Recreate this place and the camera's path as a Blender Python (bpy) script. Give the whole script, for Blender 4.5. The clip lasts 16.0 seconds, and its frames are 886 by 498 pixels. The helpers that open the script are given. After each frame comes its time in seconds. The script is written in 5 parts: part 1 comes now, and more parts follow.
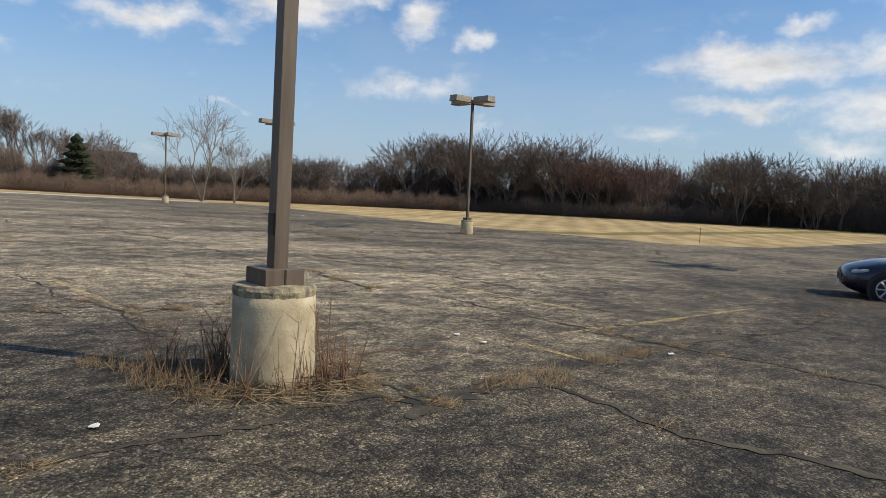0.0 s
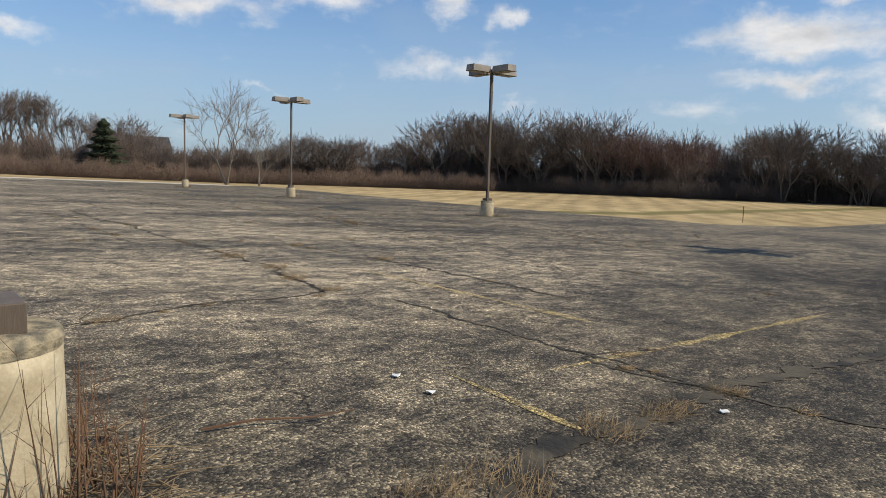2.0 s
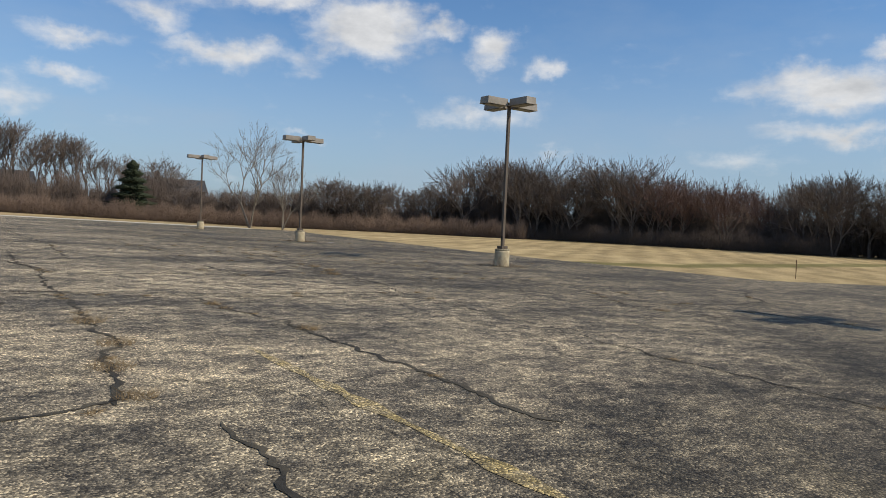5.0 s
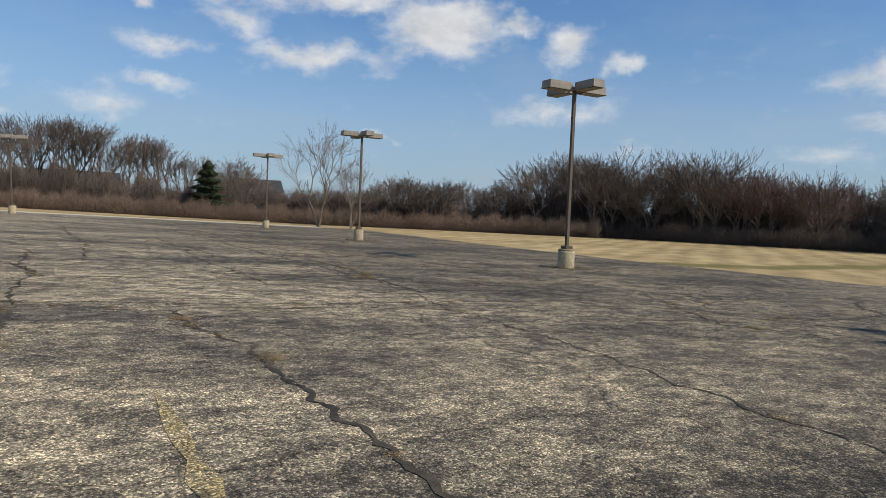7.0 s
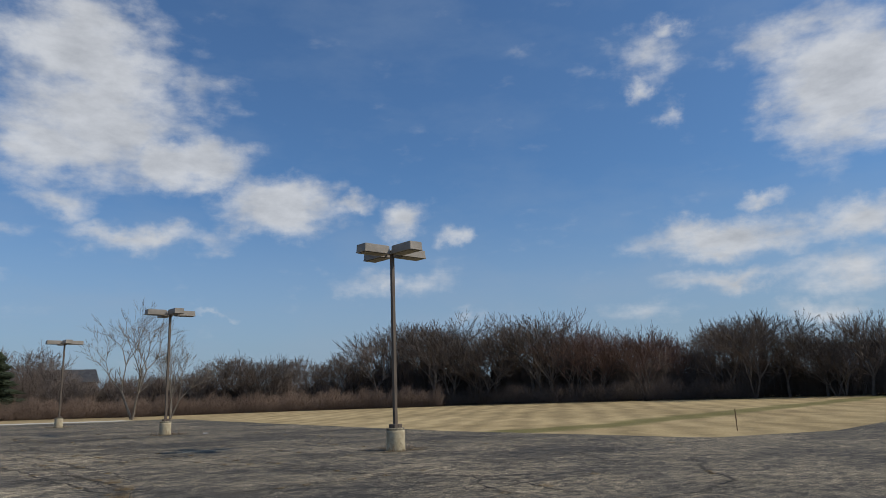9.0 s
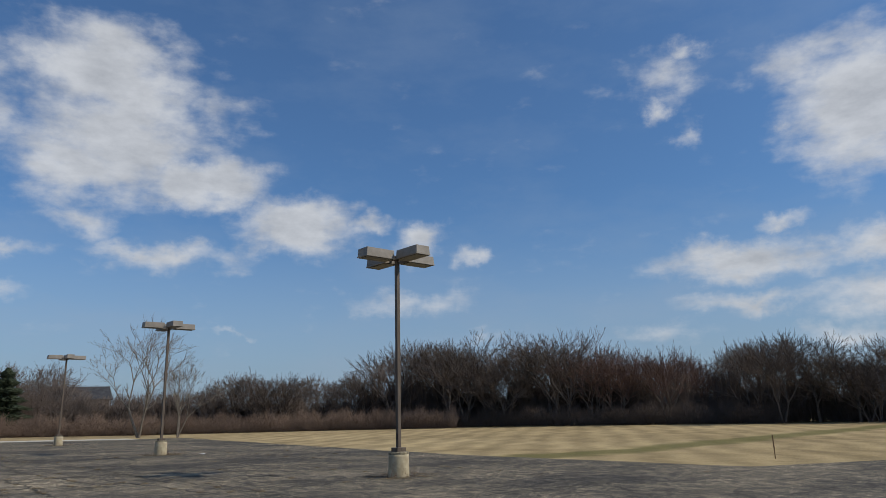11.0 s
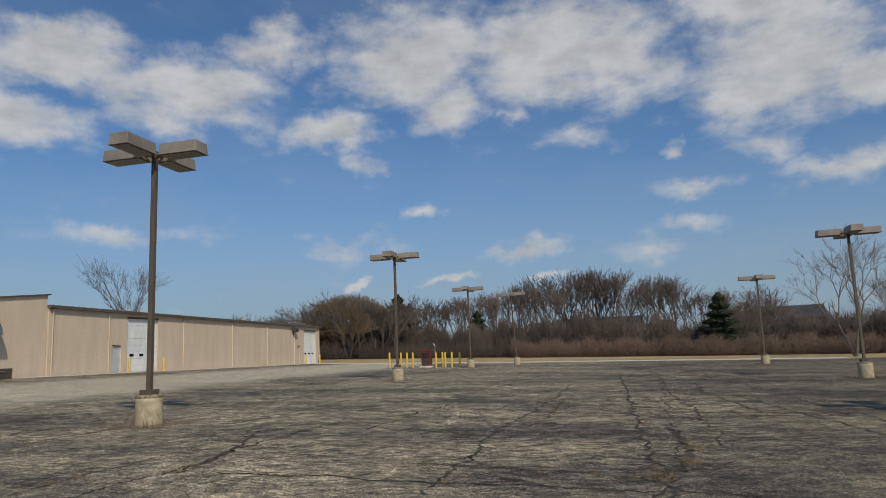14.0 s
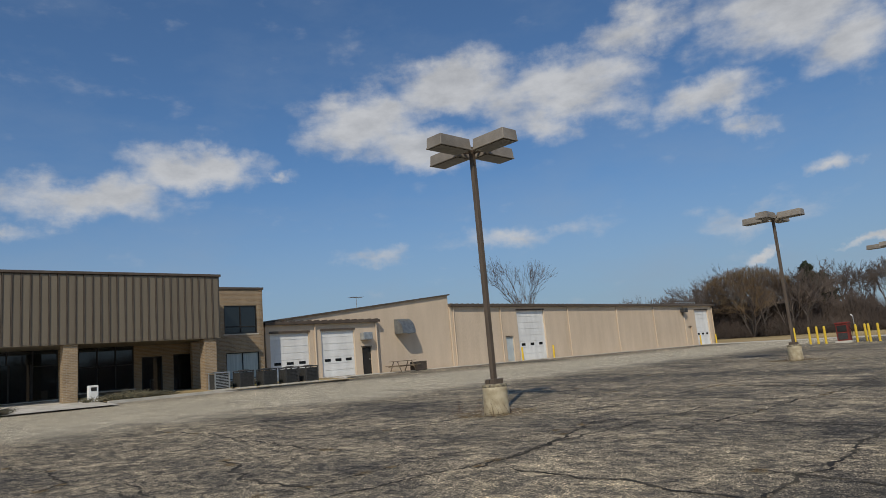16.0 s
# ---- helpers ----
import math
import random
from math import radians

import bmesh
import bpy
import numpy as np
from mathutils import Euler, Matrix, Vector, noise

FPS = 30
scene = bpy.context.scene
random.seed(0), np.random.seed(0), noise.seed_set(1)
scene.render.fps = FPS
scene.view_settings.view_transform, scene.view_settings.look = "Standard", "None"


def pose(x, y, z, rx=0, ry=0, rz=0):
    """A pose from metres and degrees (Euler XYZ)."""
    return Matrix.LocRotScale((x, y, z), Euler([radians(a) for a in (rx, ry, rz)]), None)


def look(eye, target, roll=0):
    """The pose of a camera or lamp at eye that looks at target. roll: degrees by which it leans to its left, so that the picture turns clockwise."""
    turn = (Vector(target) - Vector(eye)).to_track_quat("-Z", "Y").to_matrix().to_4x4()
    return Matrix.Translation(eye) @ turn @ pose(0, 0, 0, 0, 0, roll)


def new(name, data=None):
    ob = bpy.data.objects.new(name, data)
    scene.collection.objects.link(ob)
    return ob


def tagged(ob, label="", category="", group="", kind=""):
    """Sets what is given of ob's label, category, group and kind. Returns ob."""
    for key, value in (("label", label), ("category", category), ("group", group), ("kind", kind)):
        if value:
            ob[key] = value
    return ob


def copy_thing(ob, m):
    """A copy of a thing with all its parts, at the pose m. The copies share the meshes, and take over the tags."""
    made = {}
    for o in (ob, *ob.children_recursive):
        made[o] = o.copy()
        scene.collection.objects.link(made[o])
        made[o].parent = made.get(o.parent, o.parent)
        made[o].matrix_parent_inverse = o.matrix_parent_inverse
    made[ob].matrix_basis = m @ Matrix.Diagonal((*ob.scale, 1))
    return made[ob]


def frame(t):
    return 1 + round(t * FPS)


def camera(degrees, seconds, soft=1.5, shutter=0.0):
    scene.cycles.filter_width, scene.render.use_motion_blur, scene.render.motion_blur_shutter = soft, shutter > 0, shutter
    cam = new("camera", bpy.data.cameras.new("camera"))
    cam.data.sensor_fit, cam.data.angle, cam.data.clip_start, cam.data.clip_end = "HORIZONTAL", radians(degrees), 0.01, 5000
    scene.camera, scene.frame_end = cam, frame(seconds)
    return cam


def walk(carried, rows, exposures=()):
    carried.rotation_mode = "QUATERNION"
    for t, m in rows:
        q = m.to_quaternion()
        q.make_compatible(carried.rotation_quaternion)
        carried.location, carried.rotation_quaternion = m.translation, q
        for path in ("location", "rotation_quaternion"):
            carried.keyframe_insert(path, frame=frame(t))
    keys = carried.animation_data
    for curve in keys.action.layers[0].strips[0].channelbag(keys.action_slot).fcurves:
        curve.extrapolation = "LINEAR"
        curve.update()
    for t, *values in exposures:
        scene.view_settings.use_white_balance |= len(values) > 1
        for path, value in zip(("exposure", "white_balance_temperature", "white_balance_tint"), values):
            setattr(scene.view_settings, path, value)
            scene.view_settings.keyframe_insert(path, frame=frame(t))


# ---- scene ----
cam = camera(66.0, 16.0, soft=0.6)
PATH = [
    (0, (0.784, -0.125, 1.506), (0.275, 1.803, 1.351), 2.5),
    (0.5, (0.751, 0.695, 1.49), (0.322, 2.644, 1.365), 1.1),
    (1, (0.786, 1.337, 1.479), (0.191, 3.242, 1.346), 2.4),
    (1.5, (0.783, 2.018, 1.467), (0.25, 3.94, 1.324), 2.4),
    (2, (0.856, 2.602, 1.466), (0.255, 4.497, 1.251), 1.7),
    (2.5, (0.842, 3.342, 1.464), (0.392, 5.285, 1.32), 2.0),
    (3, (0.861, 4.043, 1.432), (0.228, 5.935, 1.293), 0.6),
    (5.5, (0.759, 7.222, 1.373), (0.035, 9.085, 1.297), 2.9),
    (6, (0.735, 7.854, 1.417), (-0.13, 9.656, 1.334), 1.3),
    (6.5, (0.586, 8.51, 1.431), (-0.43, 10.232, 1.367), 1.6),
    (7, (0.515, 9.17, 1.355), (-0.39, 10.951, 1.26), 2.4),
    (7.5, (0.446, 9.893, 1.289), (-0.299, 11.744, 1.158), 2.7),
    (8, (0.398, 10.777, 1.432), (-0.042, 12.721, 1.588), 1.9),
    (8.5, (0.466, 11.367, 1.544), (0.006, 13.283, 1.889), -2.0),
    (11, (0.103, 14.111, 1.495), (-0.411, 15.988, 1.957), -1.4),
    (11.5, (0.041, 14.766, 1.492), (-0.57, 16.617, 1.941), -4.5),
    (12, (0.017, 15.352, 1.521), (-0.751, 17.152, 1.934), -4.6),
    (12.5, (-0.137, 15.89, 1.593), (-1.152, 17.577, 1.947), -3.8),
    (13, (-0.353, 16.445, 1.535), (-1.78, 17.814, 1.833), -4.2),
    (13.5, (-0.662, 16.97, 1.542), (-2.392, 17.913, 1.883), -3.8),
    (14, (-0.772, 17.571, 1.54), (-2.636, 18.232, 1.838), -2.3),
    (14.5, (-1.174, 18.021, 1.516), (-3.07, 18.588, 1.806), -2.4),
    (15, (-1.432, 18.475, 1.471), (-3.402, 18.737, 1.7), -3.0),
    (15.5, (-1.834, 18.856, 1.474), (-3.803, 18.822, 1.821), -3.4),
    (16, (-2.102, 19.288, 1.456), (-4.026, 18.85, 1.779), -5.0),
]
walk(cam, [(t, look(eye, target, roll)) for t, eye, target, roll in PATH],
     exposures=[(0.0, 0.20, 7000, 11), (3.0, 0.13, 6950, 11), (5.5, 0.03, 6850, 10), (7.5, -0.02, 6800, 10), (8.5, -0.30, 6450, 10), (11.0, -0.35, 6400, 10), (12.0, -0.45, 6400, 10), (13.5, -0.46, 6750, 10), (16.0, -0.48, 6650, 10)])

# ---- the plan: u runs along the lamp rows, v towards the building ----
ROT = radians(146.3)
PLAN = Matrix.Translation((-1.83, 4.67, 0)) @ Matrix.Rotation(ROT, 4, "Z")


def W(u, v, z=0.0):
    return PLAN @ Vector((u, v, z))


def at(u, v, z=0.0, turn=0.0):
    """A pose in the plan: turn in degrees from the u axis."""
    return PLAN @ Matrix.Translation((u, v, z)) @ Matrix.Rotation(radians(turn), 4, "Z")


def ground_z(u, v):
    if v < 3:
        return 0.0215 * max(v, -42)
    v = min(v, 60)
    return 0.0645 + (v - 3) * (0.039 - 0.00025 * (min(max(u, 10), 95) - 45))


def plan_of(x, y):
    p = PLAN.inverted() @ Vector((x, y, 0))
    return p.x, p.y


# ---- world and sun ----
SUN_EL, SUN_AZ = radians(42), radians(2)   # azimuth from +x
world = bpy.data.worlds.new("world")
scene.world = world
world.use_nodes = True
wn, wl = world.node_tree.nodes, world.node_tree.links
wn.clear()


def wnode(kind, **inputs):
    n = wn.new(kind)
    for k, v in inputs.items():
        n.inputs[int(k[1:])].default_value = v
    return n


out = wn.new("ShaderNodeOutputWorld")
bg = wn.new("ShaderNodeBackground")
bg.inputs[1].default_value = 0.098
wl.new(bg.outputs[0], out.inputs[0])
sky = wn.new("ShaderNodeTexSky")
sky.sky_type = "NISHITA"
sky.sun_disc = False
sky.sun_elevation = SUN_EL
sky.sun_rotation = radians(90) - SUN_AZ
sky.air_density, sky.dust_density, sky.ozone_density = 1.0, 1.2, 3.5
co = wn.new("ShaderNodeTexCoord")
warp = wnode("ShaderNodeTexNoise", _2=13.0, _3=7.0, _4=0.6)
wl.new(co.outputs["Generated"], warp.inputs[0])
sub = wn.new("ShaderNodeVectorMath")
sub.operation = "SUBTRACT"
wl.new(warp.outputs["Color"], sub.inputs[0])
sub.inputs[1].default_value = (0.5, 0.5, 0.5)
mad = wn.new("ShaderNodeVectorMath")
mad.operation = "MULTIPLY_ADD"
wl.new(sub.outputs[0], mad.inputs[0])
mad.inputs[1].default_value = (0.11, 0.11, 0.075)
wl.new(co.outputs["Generated"], mad.inputs[2])
cloud_sum = None


def cloud(az, el, w, h, strength=1.0):
    """A soft cloud at az degrees left of +y and el degrees up, w and h its half sizes in degrees."""
    global cloud_sum
    a, e = radians(az), radians(el)
    m = wn.new("ShaderNodeMapping")
    m.vector_type = "TEXTURE"
    m.inputs["Location"].default_value = (-math.sin(a) * math.cos(e), math.cos(a) * math.cos(e), math.sin(e))
    m.inputs["Rotation"].default_value = (e, 0, a)
    m.inputs["Scale"].default_value = (math.tan(radians(w)) * 1.35, 0.5, math.tan(radians(h)) * 1.4)
    wl.new(mad.outputs[0], m.inputs[0])
    g = wn.new("ShaderNodeTexGradient")
    g.gradient_type = "SPHERICAL"
    wl.new(m.outputs[0], g.inputs[0])
    s = wn.new("ShaderNodeMath")
    s.operation = "MULTIPLY"
    wl.new(g.outputs[1], s.inputs[0])
    s.inputs[1].default_value = strength
    if cloud_sum:
        both = wn.new("ShaderNodeMath")
        both.operation = "MAXIMUM"
        wl.new(s.outputs[0], both.inputs[0])
        wl.new(cloud_sum.outputs[0], both.inputs[1])
        s = both
    cloud_sum = s


cloud(43.3, 25.2, 6.2, 4.3, 1)
cloud(42.2, 20.5, 7.1, 4.7, 1)
cloud(44.7, 18.1, 5.7, 2.8, 0.8)
cloud(35.5, 18.3, 5.2, 2.4, 1)
cloud(34.9, 24.0, 4.3, 2.4, 0.5)
cloud(27.9, 15.2, 5.2, 2.6, 1)
cloud(22.7, 15.8, 2.8, 0.9, 0.6)
cloud(17.4, 14.3, 2.8, 1.7, 0.8)
cloud(12.6, 12.8, 1.7, 0.9, 0.6)
cloud(37.8, 12.3, 6.2, 1.2, 0.6)
cloud(43.8, 14.6, 2.8, 1.4, 0.5)
cloud(19.0, 9.1, 6.2, 1.2, 0.55)
cloud(-4.2, 25.8, 3.1, 2.4, 0.6)
cloud(-3.5, 23.1, 1.4, 1.4, 0.6)
cloud(-6.3, 21.6, 1.4, 1.7, 0.5)
cloud(-6.4, 27.3, 1.7, 1.2, 0.6)
cloud(-18.4, 20.9, 5.7, 5.2, 1)
cloud(-14.5, 23.8, 3.8, 2.8, 0.6)
cloud(-13.2, 20.4, 1.4, 1.2, 0.5)
cloud(-17.9, 11.0, 4.3, 1.7, 0.8)
cloud(-8.9, 10.9, 6.6, 1.8, 0.9)
cloud(-12.2, 13.4, 2.4, 0.8, 0.6)
cloud(-9.8, 7.7, 6.2, 1.0, 0.7)
cloud(-17.5, 7.6, 4.7, 1.7, 0.7)
cloud(-2.4, 5.9, 3.8, 1.2, 0.4)
cloud(-15.0, 4.9, 4.3, 1.0, 0.5)
cloud(32.6, 6.4, 1.4, 0.4, 0.5)
cloud(12.4, 5.9, 1.2, 0.9, 0.4)
cloud(53.9, 7.7, 3.3, 1.4, 0.5)
cloud(49.8, 9.1, 3.3, 0.7, 0.4)
cloud(49.1, 11.9, 4.7, 1.0, 0.5)
cloud(84.3, 24.9, 4.3, 2.1, 0.8)
cloud(72.0, 24.0, 7.1, 4.3, 1)
cloud(61.0, 24.2, 8.5, 4.3, 1)
cloud(54.4, 22.9, 5.7, 4.3, 0.9)
cloud(69.2, 19.8, 3.8, 2.4, 0.8)
cloud(79.1, 18.4, 4.5, 1.7, 0.8)
cloud(77.2, 15.6, 2.4, 1.0, 0.6)
cloud(63.6, 19.0, 1.4, 1.2, 0.5)
cloud(58.7, 17.0, 3.3, 1.2, 0.5)
cloud(51.5, 15.6, 1.4, 0.6, 0.5)
cloud(39.6, 12.4, 4.3, 0.9, 0.6)
cloud(49.2, 11.9, 3.8, 0.9, 0.6)
cloud(72.0, 11.8, 1.5, 0.7, 0.6)
cloud(50.3, 9.2, 2.4, 0.6, 0.5)
cloud(63.5, 8.3, 4.3, 0.9, 0.6)
cloud(78.3, 8.8, 4.7, 1.2, 0.45)
cloud(96.6, 9.8, 7.1, 0.9, 0.45)
cloud(77.4, 6.1, 1.4, 0.4, 0.7)
cloud(69.8, 6.1, 2.8, 0.3, 0.6)
cloud(61.8, 5.8, 2.4, 0.5, 0.6)
cloud(100.8, 22.7, 6.2, 2.6, 1)
cloud(91.0, 21.1, 6.6, 3.1, 1)
cloud(109.0, 20.1, 5.2, 2.6, 0.9)
cloud(103.7, 17.9, 6.2, 2.1, 0.8)
cloud(122.7, 16.7, 5.7, 1.8, 0.9)
cloud(116.4, 16.2, 1.9, 0.7, 0.6)
cloud(130.2, 14.4, 6.6, 2.0, 0.9)
cloud(108.8, 9.1, 4.7, 1.0, 0.5)
cloud(135.6, 11.6, 1.9, 0.6, 0.4)
cloud(-40, 18, 12, 5)
cloud(-75, 24, 14, 6)
cloud(160, 22, 14, 6)
cloud(205, 26, 15, 6)
cloud(-120, 20, 14, 5)

fine = wnode("ShaderNodeTexNoise", _2=15.0, _3=9.0, _4=0.55)
stretch = wn.new("ShaderNodeMapping")
stretch.inputs["Scale"].default_value = (1, 1, 2.2)
wl.new(co.outputs["Generated"], stretch.inputs[0])
wl.new(stretch.outputs[0], fine.inputs[0])
dens = wn.new("ShaderNodeMath")
dens.operation = "MULTIPLY_ADD"
wl.new(fine.outputs[0], dens.inputs[0])
dens.inputs[1].default_value = 1.0
wl.new(cloud_sum.outputs[0], dens.inputs[2])
cover = wn.new("ShaderNodeMapRange")
cover.interpolation_type = "SMOOTHSTEP"
cover.inputs[1].default_value, cover.inputs[2].default_value = 0.58, 1.22
wl.new(dens.outputs[0], cover.inputs[0])
tone = wn.new("ShaderNodeValToRGB")
tone.color_ramp.elements[0].position, tone.color_ramp.elements[0].color = 0.5, (7.9, 8.1, 8.4, 1)
tone.color_ramp.elements[1].position, tone.color_ramp.elements[1].color = 1.0, (4.4, 4.6, 4.9, 1)
lit = wnode("ShaderNodeTexNoise", _2=14.0, _3=6.0, _4=0.6)
wl.new(stretch.outputs[0], lit.inputs[0])
tmix = wn.new("ShaderNodeMath")
tmix.operation = "MULTIPLY_ADD"
wl.new(lit.outputs[0], tmix.inputs[0])
tmix.inputs[1].default_value = 0.95
dsc = wn.new("ShaderNodeMath")
dsc.operation = "MULTIPLY"
wl.new(cloud_sum.outputs[0], dsc.inputs[0])
dsc.inputs[1].default_value = 0.22
wl.new(dsc.outputs[0], tmix.inputs[2])
wl.new(tmix.outputs[0], tone.inputs[0])
mixs = wn.new("ShaderNodeMix")
mixs.data_type = "RGBA"
cov2 = wn.new("ShaderNodeMath")
cov2.operation = "MULTIPLY"
wl.new(cover.outputs[0], cov2.inputs[0])
cov2.inputs[1].default_value = 0.9
wl.new(cov2.outputs[0], mixs.inputs[0])
tint = wn.new("ShaderNodeMix")
tint.data_type, tint.blend_type = "RGBA", "MULTIPLY"
tint.inputs[0].default_value = 1.0
tint.inputs[7].default_value = (0.73, 1.07, 1.34, 1)
wl.new(sky.outputs[0], tint.inputs[6])
# pale haze low in the sky, thin high veil
sepd = wn.new("ShaderNodeSeparateXYZ")
wl.new(co.outputs["Generated"], sepd.inputs[0])
low = wn.new("ShaderNodeMapRange")
low.interpolation_type = "SMOOTHERSTEP"
low.inputs[1].default_value, low.inputs[2].default_value, low.inputs[3].default_value, low.inputs[4].default_value = 0.0, 0.34, 0.62, 0.04
wl.new(sepd.outputs[2], low.inputs[0])
veil = wnode("ShaderNodeTexNoise", _2=4.0, _3=8.0, _4=0.6)
vmap = wn.new("ShaderNodeMapping")
vmap.inputs["Scale"].default_value = (1, 1, 2.5)
wl.new(co.outputs["Generated"], vmap.inputs[0])
wl.new(vmap.outputs[0], veil.inputs[0])
vr = wn.new("ShaderNodeMapRange")
vr.inputs[1].default_value, vr.inputs[2].default_value, vr.inputs[3].default_value, vr.inputs[4].default_value = 0.45, 0.8, 0.0, 0.22
wl.new(veil.outputs[0], vr.inputs[0])
hsum = wn.new("ShaderNodeMath")
hsum.operation, hsum.use_clamp = "ADD", True
wl.new(low.outputs[0], hsum.inputs[0])
wl.new(vr.outputs[0], hsum.inputs[1])
hazy = wn.new("ShaderNodeMix")
hazy.data_type = "RGBA"
wl.new(hsum.outputs[0], hazy.inputs[0])
wl.new(tint.outputs[2], hazy.inputs[6])
hazy.inputs[7].default_value = (3.8, 4.8, 6.2, 1)
wl.new(hazy.outputs[2], mixs.inputs[6])
wl.new(tone.outputs[0], mixs.inputs[7])
wl.new(mixs.outputs[2], bg.inputs[0])

sun = new("sun", bpy.data.lights.new("sun", "SUN"))
sun.data.energy, sun.data.angle, sun.data.color = 4.0, radians(0.6), (1.0, 0.92, 0.79)
sd = Vector((math.cos(SUN_AZ) * math.cos(SUN_EL), math.sin(SUN_AZ) * math.cos(SUN_EL), math.sin(SUN_EL)))
sun.matrix_world = look(sd * 100, (0, 0, 0))


# ---- materials ----
def material(name, a, b, scale=5.0, rough=0.8, metal=0.0, bump=0.2, fine_scale=60.0, detail=6.0, stretch_by=(1, 1, 1), random_by=0.0, dist=0.02, spread=(0.35, 0.65)):
    """Two-tone noise with fine grain and relief, in object coordinates (metres)."""
    m = bpy.data.materials.new(name)
    m.use_nodes = True
    n, l = m.node_tree.nodes, m.node_tree.links
    bsdf = n["Principled BSDF"]
    bsdf.inputs["Roughness"].default_value, bsdf.inputs["Metallic"].default_value = rough, metal
    bsdf.inputs["Specular IOR Level"].default_value = 0.3
    c = n.new("ShaderNodeTexCoord")
    mp = n.new("ShaderNodeMapping")
    mp.inputs["Scale"].default_value = stretch_by
    l.new(c.outputs["Object"], mp.inputs[0])
    big = n.new("ShaderNodeTexNoise")
    big.inputs["Scale"].default_value, big.inputs["Detail"].default_value = scale, detail
    l.new(mp.outputs[0], big.inputs[0])
    ramp = n.new("ShaderNodeValToRGB")
    ramp.color_ramp.elements[0].position, ramp.color_ramp.elements[1].position = spread
    ramp.color_ramp.elements[0].color, ramp.color_ramp.elements[1].color = (*a, 1), (*b, 1)
    l.new(big.outputs[0], ramp.inputs[0])
    small = n.new("ShaderNodeTexNoise")
    small.inputs["Scale"].default_value, small.inputs["Detail"].default_value = fine_scale, 3
    l.new(mp.outputs[0], small.inputs[0])
    val = n.new("ShaderNodeMapRange")
    val.inputs[3].default_value, val.inputs[4].default_value = 0.78, 1.22
    l.new(small.outputs[0], val.inputs[0])
    hsv = n.new("ShaderNodeHueSaturation")
    l.new(ramp.outputs[0], hsv.inputs["Color"])
    if random_by:
        info = n.new("ShaderNodeObjectInfo")
        r = n.new("ShaderNodeMapRange")
        r.inputs[3].default_value, r.inputs[4].default_value = 1 - random_by, 1 + random_by
        l.new(info.outputs["Random"], r.inputs[0])
        mul = n.new("ShaderNodeMath")
        mul.operation = "MULTIPLY"
        l.new(r.outputs[0], mul.inputs[0])
        l.new(val.outputs[0], mul.inputs[1])
        l.new(mul.outputs[0], hsv.inputs["Value"])
    else:
        l.new(val.outputs[0], hsv.inputs["Value"])
    l.new(hsv.outputs[0], bsdf.inputs["Base Color"])
    if bump:
        b_ = n.new("ShaderNodeBump")
        b_.inputs["Strength"].default_value, b_.inputs["Distance"].default_value = bump, dist
        l.new(small.outputs[0], b_.inputs["Height"])
        l.new(b_.outputs[0], bsdf.inputs["Normal"])
    return m


def nodes_of(m):
    return m.node_tree.nodes, m.node_tree.links, m.node_tree.nodes["Principled BSDF"]


def ramp_node(n, l, source, p0, c0, p1, c1):
    r = n.new("ShaderNodeValToRGB")
    r.color_ramp.elements[0].position, r.color_ramp.elements[0].color = p0, (*c0, 1)
    r.color_ramp.elements[1].position, r.color_ramp.elements[1].color = p1, (*c1, 1)
    l.new(source, r.inputs[0])
    return r


def mix_node(n, l, factor, a, b, mode="MIX"):
    m = n.new("ShaderNodeMix")
    m.data_type, m.blend_type = "RGBA", mode
    if isinstance(factor, float):
        m.inputs[0].default_value = factor
    else:
        l.new(factor, m.inputs[0])
    for i, s in ((6, a), (7, b)):
        if isinstance(s, tuple):
            m.inputs[i].default_value = (*s, 1)
        else:
            l.new(s, m.inputs[i])
    return m


def math_node(n, l, op, a, b=None):
    m = n.new("ShaderNodeMath")
    m.operation = op
    for i, s in enumerate((a, b)):
        if s is None:
            continue
        if isinstance(s, (int, float)):
            m.inputs[i].default_value = s
        else:
            l.new(s, m.inputs[i])
    return m.outputs[0]


def noise_node(n, l, vec, scale, detail=4.0, rough=0.55):
    t = n.new("ShaderNodeTexNoise")
    t.inputs["Scale"].default_value, t.inputs["Detail"].default_value, t.inputs["Roughness"].default_value = scale, detail, rough
    l.new(vec, t.inputs[0])
    return t


